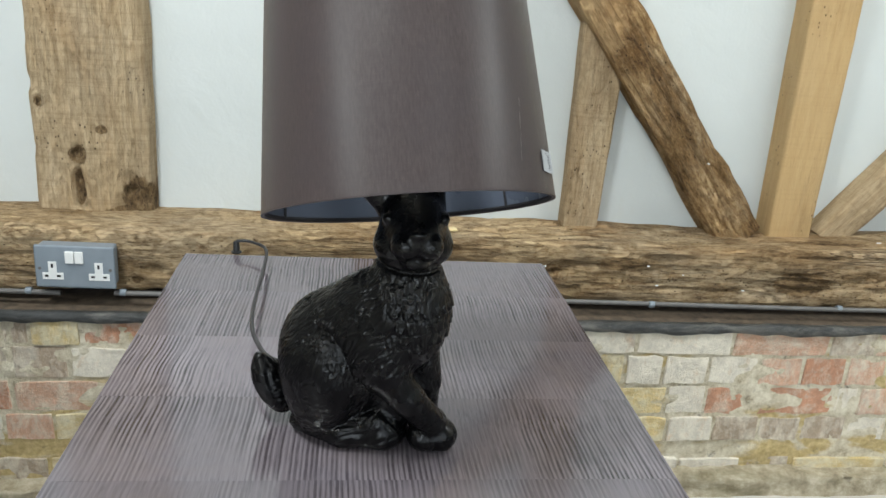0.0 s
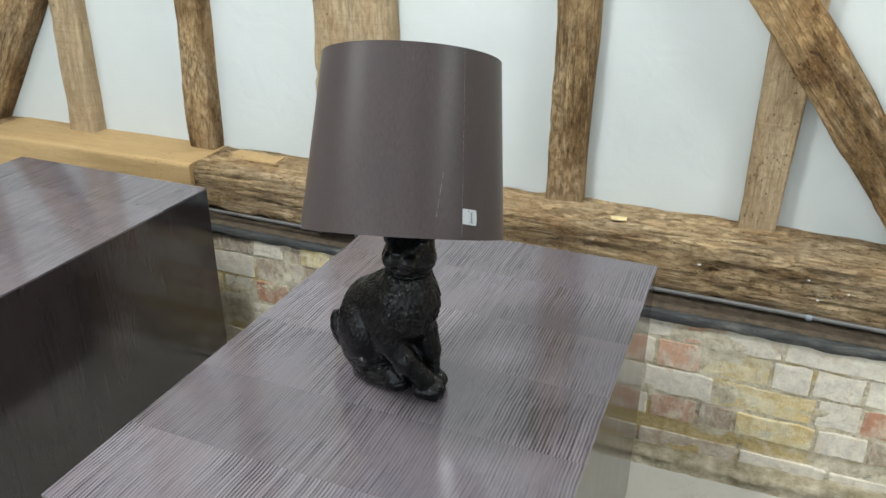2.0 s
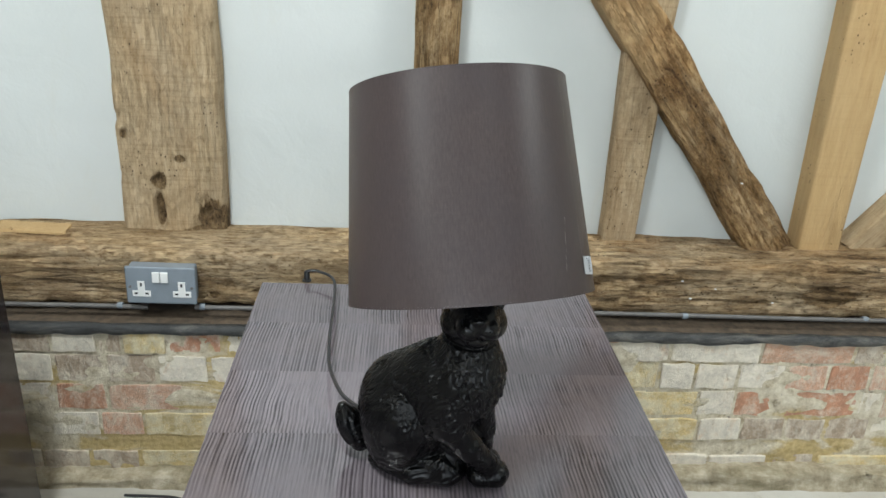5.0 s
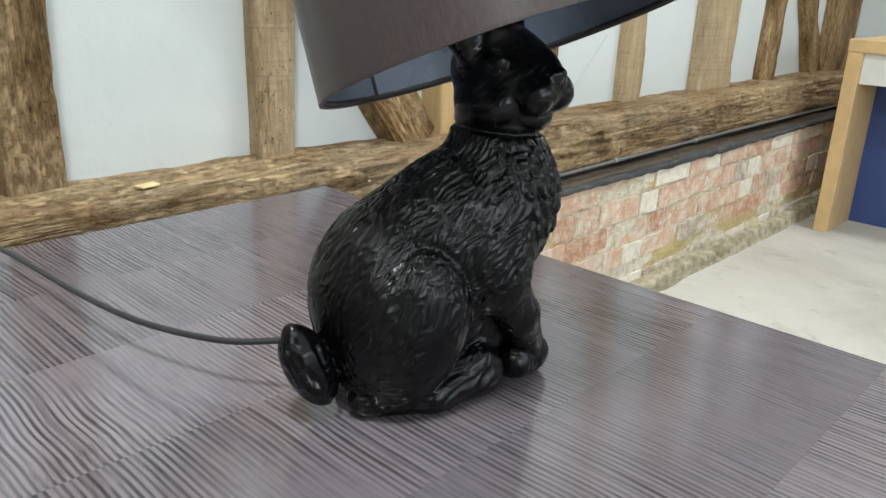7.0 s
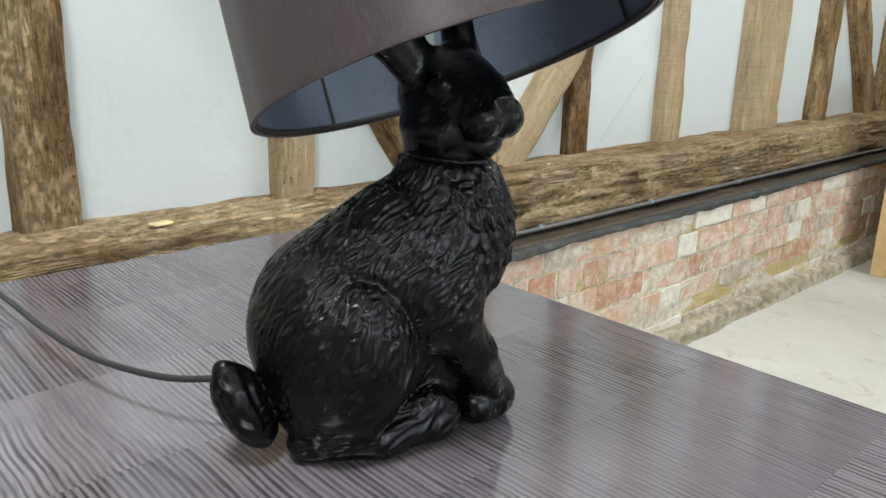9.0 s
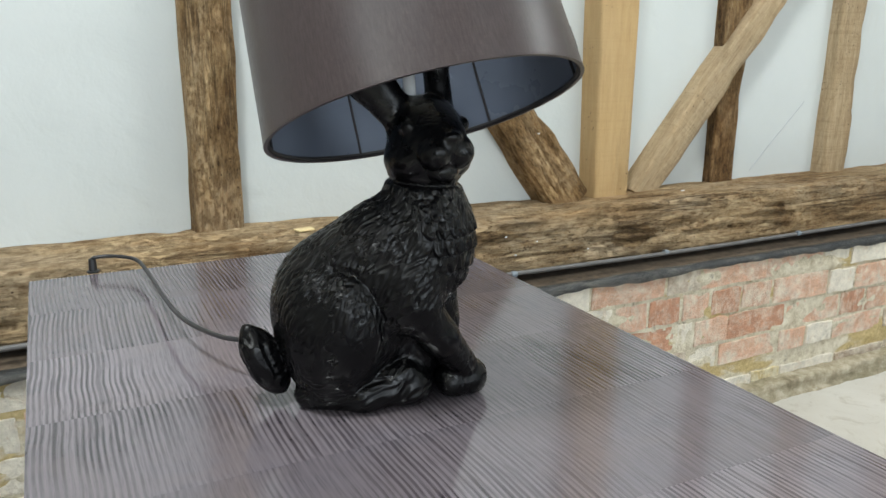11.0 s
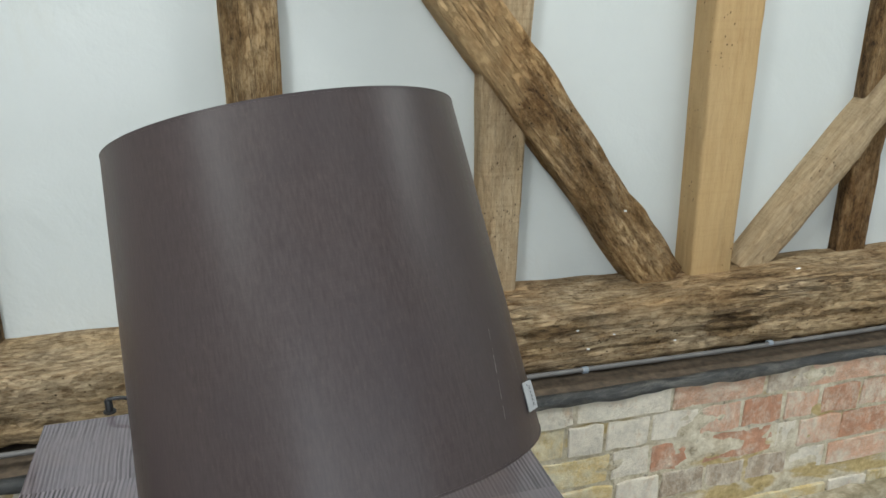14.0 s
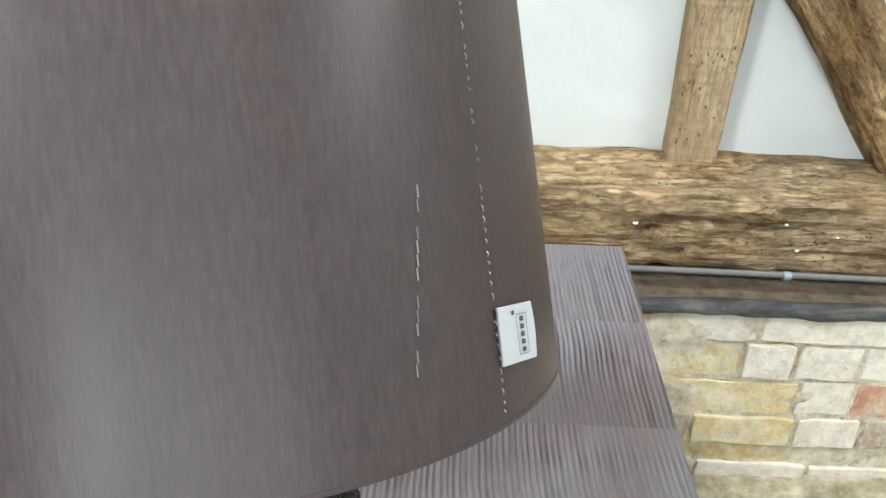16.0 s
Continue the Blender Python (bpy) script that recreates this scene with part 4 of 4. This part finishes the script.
relief += 0.0021 * tail_w * strands((-0.40, -0.1, 0.9), 0.0300, 0.0050, 47, 0.0025)
relief += 0.0006 * fore_w * strands((0.5, 0.3, -0.8), 0.0100, 0.0030, 53)
# groove round the knee, crease under the jaw, clefts between the toes
relief -= 0.0019 * np.exp(-(((knee - 0.0016) / 0.0016) ** 2)) * soft(z + 0.7 * x, 0.084, 0.112) * (y < -0.01)
relief -= 0.0022 * np.exp(-(((z - 0.2015 + 0.06 * (x - 0.05)) / 0.0022) ** 2))
for px, py in ((0.098, 0.026), (0.080, 0.044)):
    toes = np.cos((y - py) / 0.010 * 2 * math.pi) * np.exp(-(((x - px) / 0.010) ** 2) - (((y - py) / 0.014) ** 2) - (((z - 0.014) / 0.014) ** 2))
    relief += 0.0010 * toes
relief *= 1.2 * soft(z, 0.0, 0.005)
verts = verts + nor * relief[:, None]
verts[:, 2] = np.maximum(verts[:, 2], 0.0)

black = Mat("satin_black_resin", 0.28, spec=0.30)
fleck = black.noise(black.coords(), 300, 4, 0.6)
black.colour(black.ramp(fleck, (0.3, (0.0012, 0.0012, 0.0014)), (0.7, (0.0020, 0.0020, 0.0023))))
black.rough(black.ramp(black.noise(black.coords(), 40, 4), (0.3, 0.24), (0.7, 0.31)))
black.bump(fleck, 0.06, 0.0005)
BLACK = black.m

TABLE = 0.590
lamp = empty("table_lamp", pose(-0.095, -0.895, TABLE, 0, 0, -29), "black sitting rabbit table lamp with brown fabric shade, switched off", "lamp")
mesh = bpy.data.meshes.new("rabbit_foot")
mesh.from_pydata(verts.tolist(), [], quads.tolist())
mesh.shade_smooth()
rabbit = link("rabbit_foot", mesh, BLACK, lamp, "satin black moulded rabbit with tufted fur relief")

# ---------- lamp shade ----------
cloth = Mat("brown_satin_cloth", 0.34, spec=0.42)
warp_n = cloth.noise(cloth.coords((620, 620, 110)), 1.0, 3, 0.6)
weft_n = cloth.noise(cloth.coords((60, 60, 1600)), 1.0, 2, 0.5)
blot = cloth.noise(cloth.coords(), 14, 5, 0.6)
cc = cloth.ramp(warp_n, (0.30, (0.0392, 0.0292, 0.0292)), (0.70, (0.0590, 0.0452, 0.0450)))
cc = cloth.mix(cloth.ramp(weft_n, (0.35, 0.12), (0.6, 0.0)), cc, (0.022, 0.015, 0.016))
cc = cloth.mix(cloth.ramp(blot, (0.42, 0.0), (0.66, 0.45)), cc, (0.042, 0.034, 0.037))
slub = cloth.noise(cloth.coords((380, 380, 170)), 1.0, 4, 0.7)
cc = cloth.mix(cloth.ramp(slub, (0.57, 0.0), (0.74, 0.45)), cc, (0.078, 0.057, 0.053))
cloth.colour(cc)
cloth.rough(cloth.ramp(warp_n, (0.3, 0.32), (0.7, 0.42)))
cloth.bump(cloth.math("ADD", warp_n, cloth.math("MULTIPLY", weft_n, 0.2)), 0.12, 0.0008)
CLOTH = cloth.m
LINING = plain("silver_grey_lining", (0.092, 0.108, 0.142), 0.30, 0.0, 0.08, 12)
THREAD = plain("pale_thread", (0.24, 0.225, 0.22), 0.8)
EDGE = plain("black_binding", (0.012, 0.010, 0.011), 0.6)

AXIS = Vector((-0.1006, 0.4032, 1.0)).normalized()
U = AXIS.cross(Vector((0, 1, 0))).normalized()
V = AXIS.cross(U)
FOOT = Vector((-0.051, -0.9185, 0.8475))
SHADE_M = Matrix(((U.x, V.x, AXIS.x, FOOT.x), (U.y, V.y, AXIS.y, FOOT.y), (U.z, V.z, AXIS.z, FOOT.z), (0, 0, 0, 1)))
R0, R1, TALL = 0.134, 0.1177, 0.226


def radius(h):
    return R0 + (R1 - R0) * h / TALL


def under_lamp(ob):
    ob.parent = lamp
    ob.matrix_parent_inverse = lamp.matrix_world.inverted()
    ob.matrix_basis = SHADE_M
    return ob


lamp.matrix_world = pose(-0.095, -0.895, TABLE, 0, 0, -29)
bpy.context.view_layer.update()


def hoop(prof, n=128):
    """A ring of revolution whose profile is closed."""
    bm = bmesh.new()
    vs = [[bm.verts.new((r * math.cos(2 * math.pi * i / n), r * math.sin(2 * math.pi * i / n), h)) for r, h in prof] for i in range(n)]
    k = len(prof)
    for i in range(n):
        a, b = vs[i], vs[(i + 1) % n]
        for j in range(k):
            bm.faces.new((a[j], b[j], b[(j + 1) % k], a[(j + 1) % k]))
    bmesh.ops.recalc_face_normals(bm, faces=bm.faces)
    return bm


levels = [TALL * i / 24 for i in range(25)]
shade = under_lamp(part("shade", hoop([(radius(h), h) for h in levels] + [(radius(h) - 0.0012, h) for h in levels[::-1]]), CLOTH, None, "tapered brown satin fabric lampshade, tilted", True))


def on_shade(name, bm, material, label="", smooth=False):
    ob = part(name, bm, material, None, label, smooth)
    ob.parent = shade
    return ob


on_shade("lining", hoop([(radius(h) - 0.0014, h) for h in (0.001, TALL - 0.001)] + [(radius(h) - 0.0022, h) for h in (TALL - 0.001, 0.001)]), LINING, "silvery grey shade lining", True)
for h in (0.0015, TALL - 0.0015):
    r = radius(h) - 0.0034
    on_shade("wire_ring", hoop([(r + 0.002 * math.cos(a), h + 0.002 * math.sin(a)) for a in [2 * math.pi * j / 8 for j in range(8)]]), EDGE, "black wire ring", True)
for h in (-0.0006, TALL + 0.0006):
    r = radius(h)
    on_shade("rim_binding", hoop([(r + 0.0002, h - 0.0008), (r + 0.0002, h + 0.0008), (r - 0.0030, h + 0.0008), (r - 0.0030, h - 0.0008)]), CLOTH, "", True)
for deg in (37, 97, 157, 217, 277, 337):
    a = radians(deg)
    p = [((radius(h) - 0.0045) * math.cos(a), (radius(h) - 0.0045) * math.sin(a), h) for h in (0.002, TALL / 2, TALL - 0.002)]
    on_shade("rib", tube(p, 0.0013, 6), EDGE, "thin black wire rib", True)
for deg in (37, 157, 277):
    a = radians(deg)
    r = radius(TALL * 0.8) - 0.004
    on_shade("spoke", tube([(r * math.cos(a), r * math.sin(a), TALL * 0.86), (0.5 * r * math.cos(a), 0.5 * r * math.sin(a), TALL * 0.82), (0.018 * math.cos(a), 0.018 * math.sin(a), TALL * 0.80)], 0.0016, 6), EDGE, "", True)

# seam with pale stitches, a snag in the weave and the woven label
seam = radians(147.4)
bm = bmesh.new()
rng = random.Random(4)
h = 0.003
while h < TALL - 0.004:
    run = rng.uniform(0.0010, 0.0024)
    gap = rng.uniform(0.0012, 0.0022) if rng.random() < 0.85 else rng.uniform(0.004, 0.008)
    a = seam + rng.uniform(-0.0012, 0.0012)
    r = radius(h) + 0.0002
    t = Vector((-math.sin(a), math.cos(a), 0)) * 0.00028
    o = Vector((math.cos(a), math.sin(a), 0))
    p, q = o * r + Vector((0, 0, h)), o * (radius(h + run)) + Vector((0, 0, h + run))
    mid = (p + q) / 2 + o * 0.0005
    vs = [bm.verts.new(v) for v in (p - t, p + t, mid + t, mid - t, q + t, q - t)]
    bm.faces.new((vs[0], vs[1], vs[2], vs[3]))
    bm.faces.new((vs[3], vs[2], vs[4], vs[5]))
    h += run + gap
tagged(on_shade("seam_stitches", bm, THREAD, "row of pale stitches down the seam"), kind="stuff")
bm = bmesh.new()
for i in range(14):
    h = 0.024 + 0.0038 * i
    if i in (2, 6, 11):
        continue
    a = radians(132.4 + 3.2 * i / 14) + rng.uniform(-0.0008, 0.0008)
    o = Vector((math.cos(a), math.sin(a), 0))
    t = Vector((-math.sin(a), math.cos(a), 0)) * rng.uniform(0.0001, 0.00028)
    lo_p, hi_p = o * (radius(h) + 0.00035) + Vector((0, 0, h)), o * (radius(h + 0.0036) + 0.00035) + Vector((0, 0, h + 0.0036))
    vs = [bm.verts.new(v) for v in (lo_p - t, lo_p + t, hi_p + t, hi_p - t)]
    bm.faces.new(vs)
tagged(on_shade("pulled_thread", bm, THREAD, "pale snag line in the weave"), kind="stuff")


def tag_point(s, h, lift):
    """On the label: s along it from the seam, h up the shade, lift off the cloth."""
    a = seam + 0.002 + s / 0.131
    r = radius(h) + 0.0006 + 0.0022 * (s / 0.0205) ** 2 + lift
    return Vector((r * math.cos(a), r * math.sin(a), h))


bm = bmesh.new()
cols, rows_n = 8, 6
front, back = [], []
for i in range(cols + 1):
    s = 0.0188 * i / cols
    front.append([bm.verts.new(tag_point(s + 0.0008 * math.sin(math.pi * j / rows_n) * (i == cols), 0.0180 + 0.0185 * j / rows_n - 0.09 * s, 0.0006)) for j in range(rows_n + 1)])
    back.append([bm.verts.new(tag_point(s + 0.0008 * math.sin(math.pi * j / rows_n) * (i == cols), 0.0180 + 0.0185 * j / rows_n - 0.09 * s, 0.0)) for j in range(rows_n + 1)])
for i in range(cols):
    for j in range(rows_n):
        bm.faces.new((front[i][j], front[i + 1][j], front[i + 1][j + 1], front[i][j + 1]))
        bm.faces.new((back[i][j], back[i][j + 1], back[i + 1][j + 1], back[i + 1][j]))
for i in range(cols):
    bm.faces.new((front[i][0], back[i][0], back[i + 1][0], front[i + 1][0]))
    bm.faces.new((front[i][rows_n], front[i + 1][rows_n], back[i + 1][rows_n], back[i][rows_n]))
for j in range(rows_n):
    bm.faces.new((front[cols][j], back[cols][j], back[cols][j + 1], front[cols][j + 1]))
label_tag = on_shade("label_tag", bm, LABEL_WHITE, "small white sewn-in cloth label with black marks", True)
bm = bmesh.new()


def ink(s0, s1, h0, h1):
    vs = [bm.verts.new(tag_point(s, h - 0.09 * s, 0.00085)) for s, h in ((s0, h0), (s1, h0), (s1, h1), (s0, h1))]
    bm.faces.new(vs)


for s0, s1, h0, h1 in ((0.0095, 0.0097, 0.0205, 0.0335), (0.0147, 0.0149, 0.0205, 0.0335), (0.0095, 0.0149, 0.0203, 0.0205), (0.0095, 0.0149, 0.0333, 0.0335)):
    ink(s0, s1, h0, h1)
for k in range(5):
    ink(0.0112, 0.0133, 0.0210 + 0.0025 * k, 0.0226 + 0.0025 * k)
ink(0.0072, 0.0086, 0.0335, 0.0349)
part("printed_bars", bm, INK, label_tag, "black marks")

# ---------- lamp holder and bulb between the ears ----------
glass = Mat("clear_glass", 0.05)
glass.colour((0.95, 0.97, 0.98))
glass.b.inputs["Transmission Weight"].default_value = 1.0
glass.b.inputs["IOR"].default_value = 1.45
# bright steel stem: its highlights are painted as one pale colour
STEM_SHINE = plain("pale_stem_shine", (0.80, 0.81, 0.82), 0.2)


def upright(name, prof, material, label="", base=(0.037, 0.019, 0.262)):
    bm = turned(prof, 28)
    up = Vector((-0.1, 0.30, 1)).normalized()
    m = Matrix.Translation(base) @ up.to_track_quat("Z", "Y").to_matrix().to_4x4()
    bmesh.ops.transform(bm, matrix=m, verts=bm.verts)
    return part(name, bm, material, lamp, label, True)


upright("stem", [(0.0001, 0), (0.0062, 0), (0.0062, 0.004), (0.0054, 0.005), (0.0054, 0.034), (0.0001, 0.034)], STEM_SHINE, "silvery steel stem, its shine put into a pale colour")
upright("lamp_holder", [(0.0001, 0.033), (0.0135, 0.033), (0.0135, 0.058), (0.0155, 0.059), (0.0155, 0.063), (0.012, 0.065), (0.0001, 0.065)], WHITE_PLASTIC, "white lamp holder")
upright("bulb", [(0.0001, 0.063), (0.012, 0.064), (0.0135, 0.072), (0.022, 0.092), (0.027, 0.108), (0.026, 0.122), (0.018, 0.135), (0.006, 0.140), (0.0001, 0.1405)], glass.m, "clear glass bulb")

# ---------- cable and its grommet ----------
part("flex", tube([Vector(p) for p in ((-0.294, -0.345, 0.606), (-0.291, -0.348, 0.6115), (-0.268, -0.354, 0.6125), (-0.240, -0.392, 0.613), (-0.233, -0.50, 0.615), (-0.231, -0.60, 0.618), (-0.224, -0.70, 0.623), (-0.203, -0.78, 0.629), (-0.180, -0.822, 0.636), (-0.162, -0.842, 0.640))], 0.0026, 8), CABLE_BLACK, None, "", True)
flex = bpy.data.objects["flex"]
flex.parent = lamp
flex.matrix_parent_inverse = lamp.matrix_world.inverted()
grommet = tagged(part("cable_grommet", turned([(0.0001, 0), (0.0085, 0), (0.0085, 0.002), (0.0055, 0.003), (0.0050, 0.018), (0.0036, 0.020), (0.0001, 0.020)], 20), BLACK_PLASTIC, smooth=True), "small black cable grommet in the plinth top", "grommet")
grommet.location = (-0.294, -0.345, TABLE)
tagged(part("loose_cable", tube([(-0.352, -0.352, 0.245), (-0.372, -0.325, 0.232), (-0.41, -0.30, 0.207), (-0.47, -0.285, 0.155), (-0.52, -0.275, 0.07), (-0.55, -0.27, 0.0045), (-0.62, -0.255, 0.0035), (-0.72, -0.25, 0.0035)], 0.0030, 8), CABLE_BLACK, smooth=True), "thin black cable trailing from the plinth to the floor", "cable")

# ---------- desk ----------
desk = empty("reception_desk", pose(2.70, -0.305, 0), "light birch framed desk with white apron and blue panel", "desk")
part("side_panel", box(0, 0.62, -0.052, 0, 0, 0.688, 0.002), BIRCH, desk)
part("side_panel", box(0, 0.62, -1.70, -1.648, 0, 0.688, 0.002), BIRCH, desk)
part("desktop", box(-0.002, 0.64, -1.702, 0.002, 0.6885, 0.735, 0.003), BIRCH, desk)
part("apron", box(0.02, 0.04, -1.6475, -0.0525, 0.575, 0.688, 0.001), DESK_WHITE, desk, "white apron board")
part("modesty_panel", box(0.26, 0.28, -1.6475, -0.0525, 0.0, 0.688, 0.001), DESK_BLUE, desk, "blue laminate panel")


# ---------- small bits on the sill ----------
def crumb(x, y, z, w, d, t, turn, material, name, label):
    bm = box(-w / 2, w / 2, -d / 2, d / 2, 0, t, min(w, d, t) * 0.25, 1)
    for v in bm.verts:
        v.co += Vector((noise.noise(v.co * 90 + Vector((x * 50, 0, 0))), noise.noise(v.co * 90 + Vector((0, x * 50, 0))), 0)) * 0.18 * min(w, d)
    ob = part(name, bm, material)
    ob.matrix_world = pose(x, y, z, 0, 0, turn)
    return tagged(ob, label, "debris", "bits on the sill")


crumb(0.100, -0.055, SILL_TOP + 0.003, 0.036, 0.018, 0.004, 12, CHIP, "wood_chip", "fresh pale wood chip lying on the sill")
crumb(-0.935, -0.02, SILL_TOP + 0.003, 0.16, 0.05, 0.008, -4, OAK_CLEAN, "wood_offcut", "thin oak packing piece lying on the sill")

for sx, sy, sz, sw in ((0.297, -0.1265, 0.498, 0.0085), (0.52, -0.1275, 0.505, 0.006), (0.545, -0.1285, 0.462, 0.007), (0.60, -0.1275, 0.487, 0.005), (1.075, -0.062, SILL_TOP + 0.003, 0.014), (0.655, -0.036, 0.71, 0.006), (0.74, -0.1275, 0.455, 0.006)):
    crumb(sx, sy, sz, sw * 0.9, 0.003 if sz < SILL_TOP else 0.005, sw * 0.45, 0, WHITE_PLASTIC, "plaster_crumb", "tiny white plaster crumb stuck on the old oak")

# ---------- bricks ----------
bricks = empty("brick_plinth_wall", pose(0, 0, 0), "low old brick wall, limewashed, pink, red and buff", "brick wall", "structure")
ROW_Z = ((0.330, 0.388), (0.257, 0.322), (0.183, 0.248), (0.117, 0.175), (0.020, 0.072))
KNOWN = (
    ((-0.860, "g"), (-0.764, "w"), (-0.712, "g"), (-0.614, "y"), (-0.500, "r"), (-0.28, "w"), (-0.06, "w"), (0.145, "p"), (0.268, "w"), (0.383, "p"), (0.500, "w"), (0.714, "w"), (0.938, "p"), (1.046, "g"), (1.27, "p")),
    ((-0.752, "g"), (-0.643, "g"), (-0.530, "w"), (-0.42, "w"), (-0.2, "p"), (0.02, "w"), (0.130, "w"), (0.236, "w"), (0.338, "p"), (0.485, "y"), (0.569, "w"), (0.671, "w"), (0.786, "w"), (0.888, "p"), (0.991, "r"), (1.084, "p"), (1.19, "r")),
    ((-0.757, "r"), (-0.585, "p"), (-0.40, "w"), (-0.2, "w"), (0.0, "w"), (0.214, "p"), (0.372, "w"), (0.588, "y"), (0.678, "w"), (0.800, "r"), (0.982, "r"), (1.036, "w"), (1.15, "p"), (1.36, "r")),
    ((-0.778, "w"), (-0.682, "p"), (-0.50, "y"), (-0.30, "w"), (-0.1, "y"), (0.10, "w"), (0.236, "w"), (0.347, "p"), (0.428, "g"), (0.600, "y"), (0.706, "w"), (0.813, "g"), (0.915, "g"), (1.025, "g"), (1.125, "w")),
    ((-0.70, "g"), (-0.50, "y"), (-0.28, "g"), (0.0, "g"), (0.22, "g"), (0.45, "g"), (0.640, "w"), (0.792, "w"), (0.911, "g"), (1.145, "y")),
)


def brick_mesh(k):
    rr = random.Random(100 + k)
    bm = bmesh.new()
    bmesh.ops.create_cube(bm, size=1.0)
    bmesh.ops.subdivide_edges(bm, edges=[e for e in bm.edges if abs(e.verts[0].co.x - e.verts[1].co.x) > 0.5], cuts=3)
    for v in bm.verts:
        inner = abs(v.co.x) < 0.4
        v.co += Vector((0 if inner else rr.uniform(-0.02, 0.015), rr.uniform(-0.03, 0.03), rr.uniform(-0.045, 0.03) * (1 if v.co.z > 0 else -1)))
    rim = [e for e in bm.edges if e.calc_face_angle(0) > 0.8]
    bmesh.ops.bevel(bm, geom=rim, offset=0.022, segments=1, affect="EDGES")
    mesh = bpy.data.meshes.new("brick")
    bm.to_mesh(mesh)
    bm.free()
    mesh.materials.append(BRICKS["w"])
    return mesh


BRICK_MESHES = [brick_mesh(k) for k in range(9)]
rng = random.Random(12)


def lay(x0, x1, z0, z1, key):
    ob = new("brick", rng.choice(BRICK_MESHES))
    ob.parent = bricks
    depth = 0.05
    ob.matrix_basis = Matrix.Translation(((x0 + x1) / 2, BRICK_Y + depth / 2 + rng.uniform(-0.0035, 0.003), (z0 + z1) / 2 + rng.uniform(-0.002, 0.002))) @ Euler((rng.uniform(-0.02, 0.02), rng.uniform(-0.012, 0.012), rng.uniform(-0.012, 0.012))).to_matrix().to_4x4() @ Matrix.Diagonal((x1 - x0, depth, z1 - z0, 1))
    ob.material_slots[0].link = "OBJECT"
    ob.material_slots[0].material = BRICKS[key]


for (z0, z1), known in zip(ROW_Z, KNOWN):
    start = known[0][0] - 0.11
    a = start
    for x1, key in known:
        lay(a + 0.004, x1 - 0.005, z0, z1, key)
        a = x1
    palette = "rppwprppgpw"
    while a < EAST - 0.15:
        b = a + rng.choice((0.108, 0.215, 0.215, 0.11))
        lay(a + 0.004, b - 0.005, z0, z1, rng.choice(palette) if z0 > 0.05 else rng.choice("gyw"))
        a = b
    a = start
    while a > -2.6:
        b = a - rng.choice((0.108, 0.215, 0.215))
        lay(b + 0.004, a - 0.005, z0, z1, rng.choice("wwpgy"))
        a = b
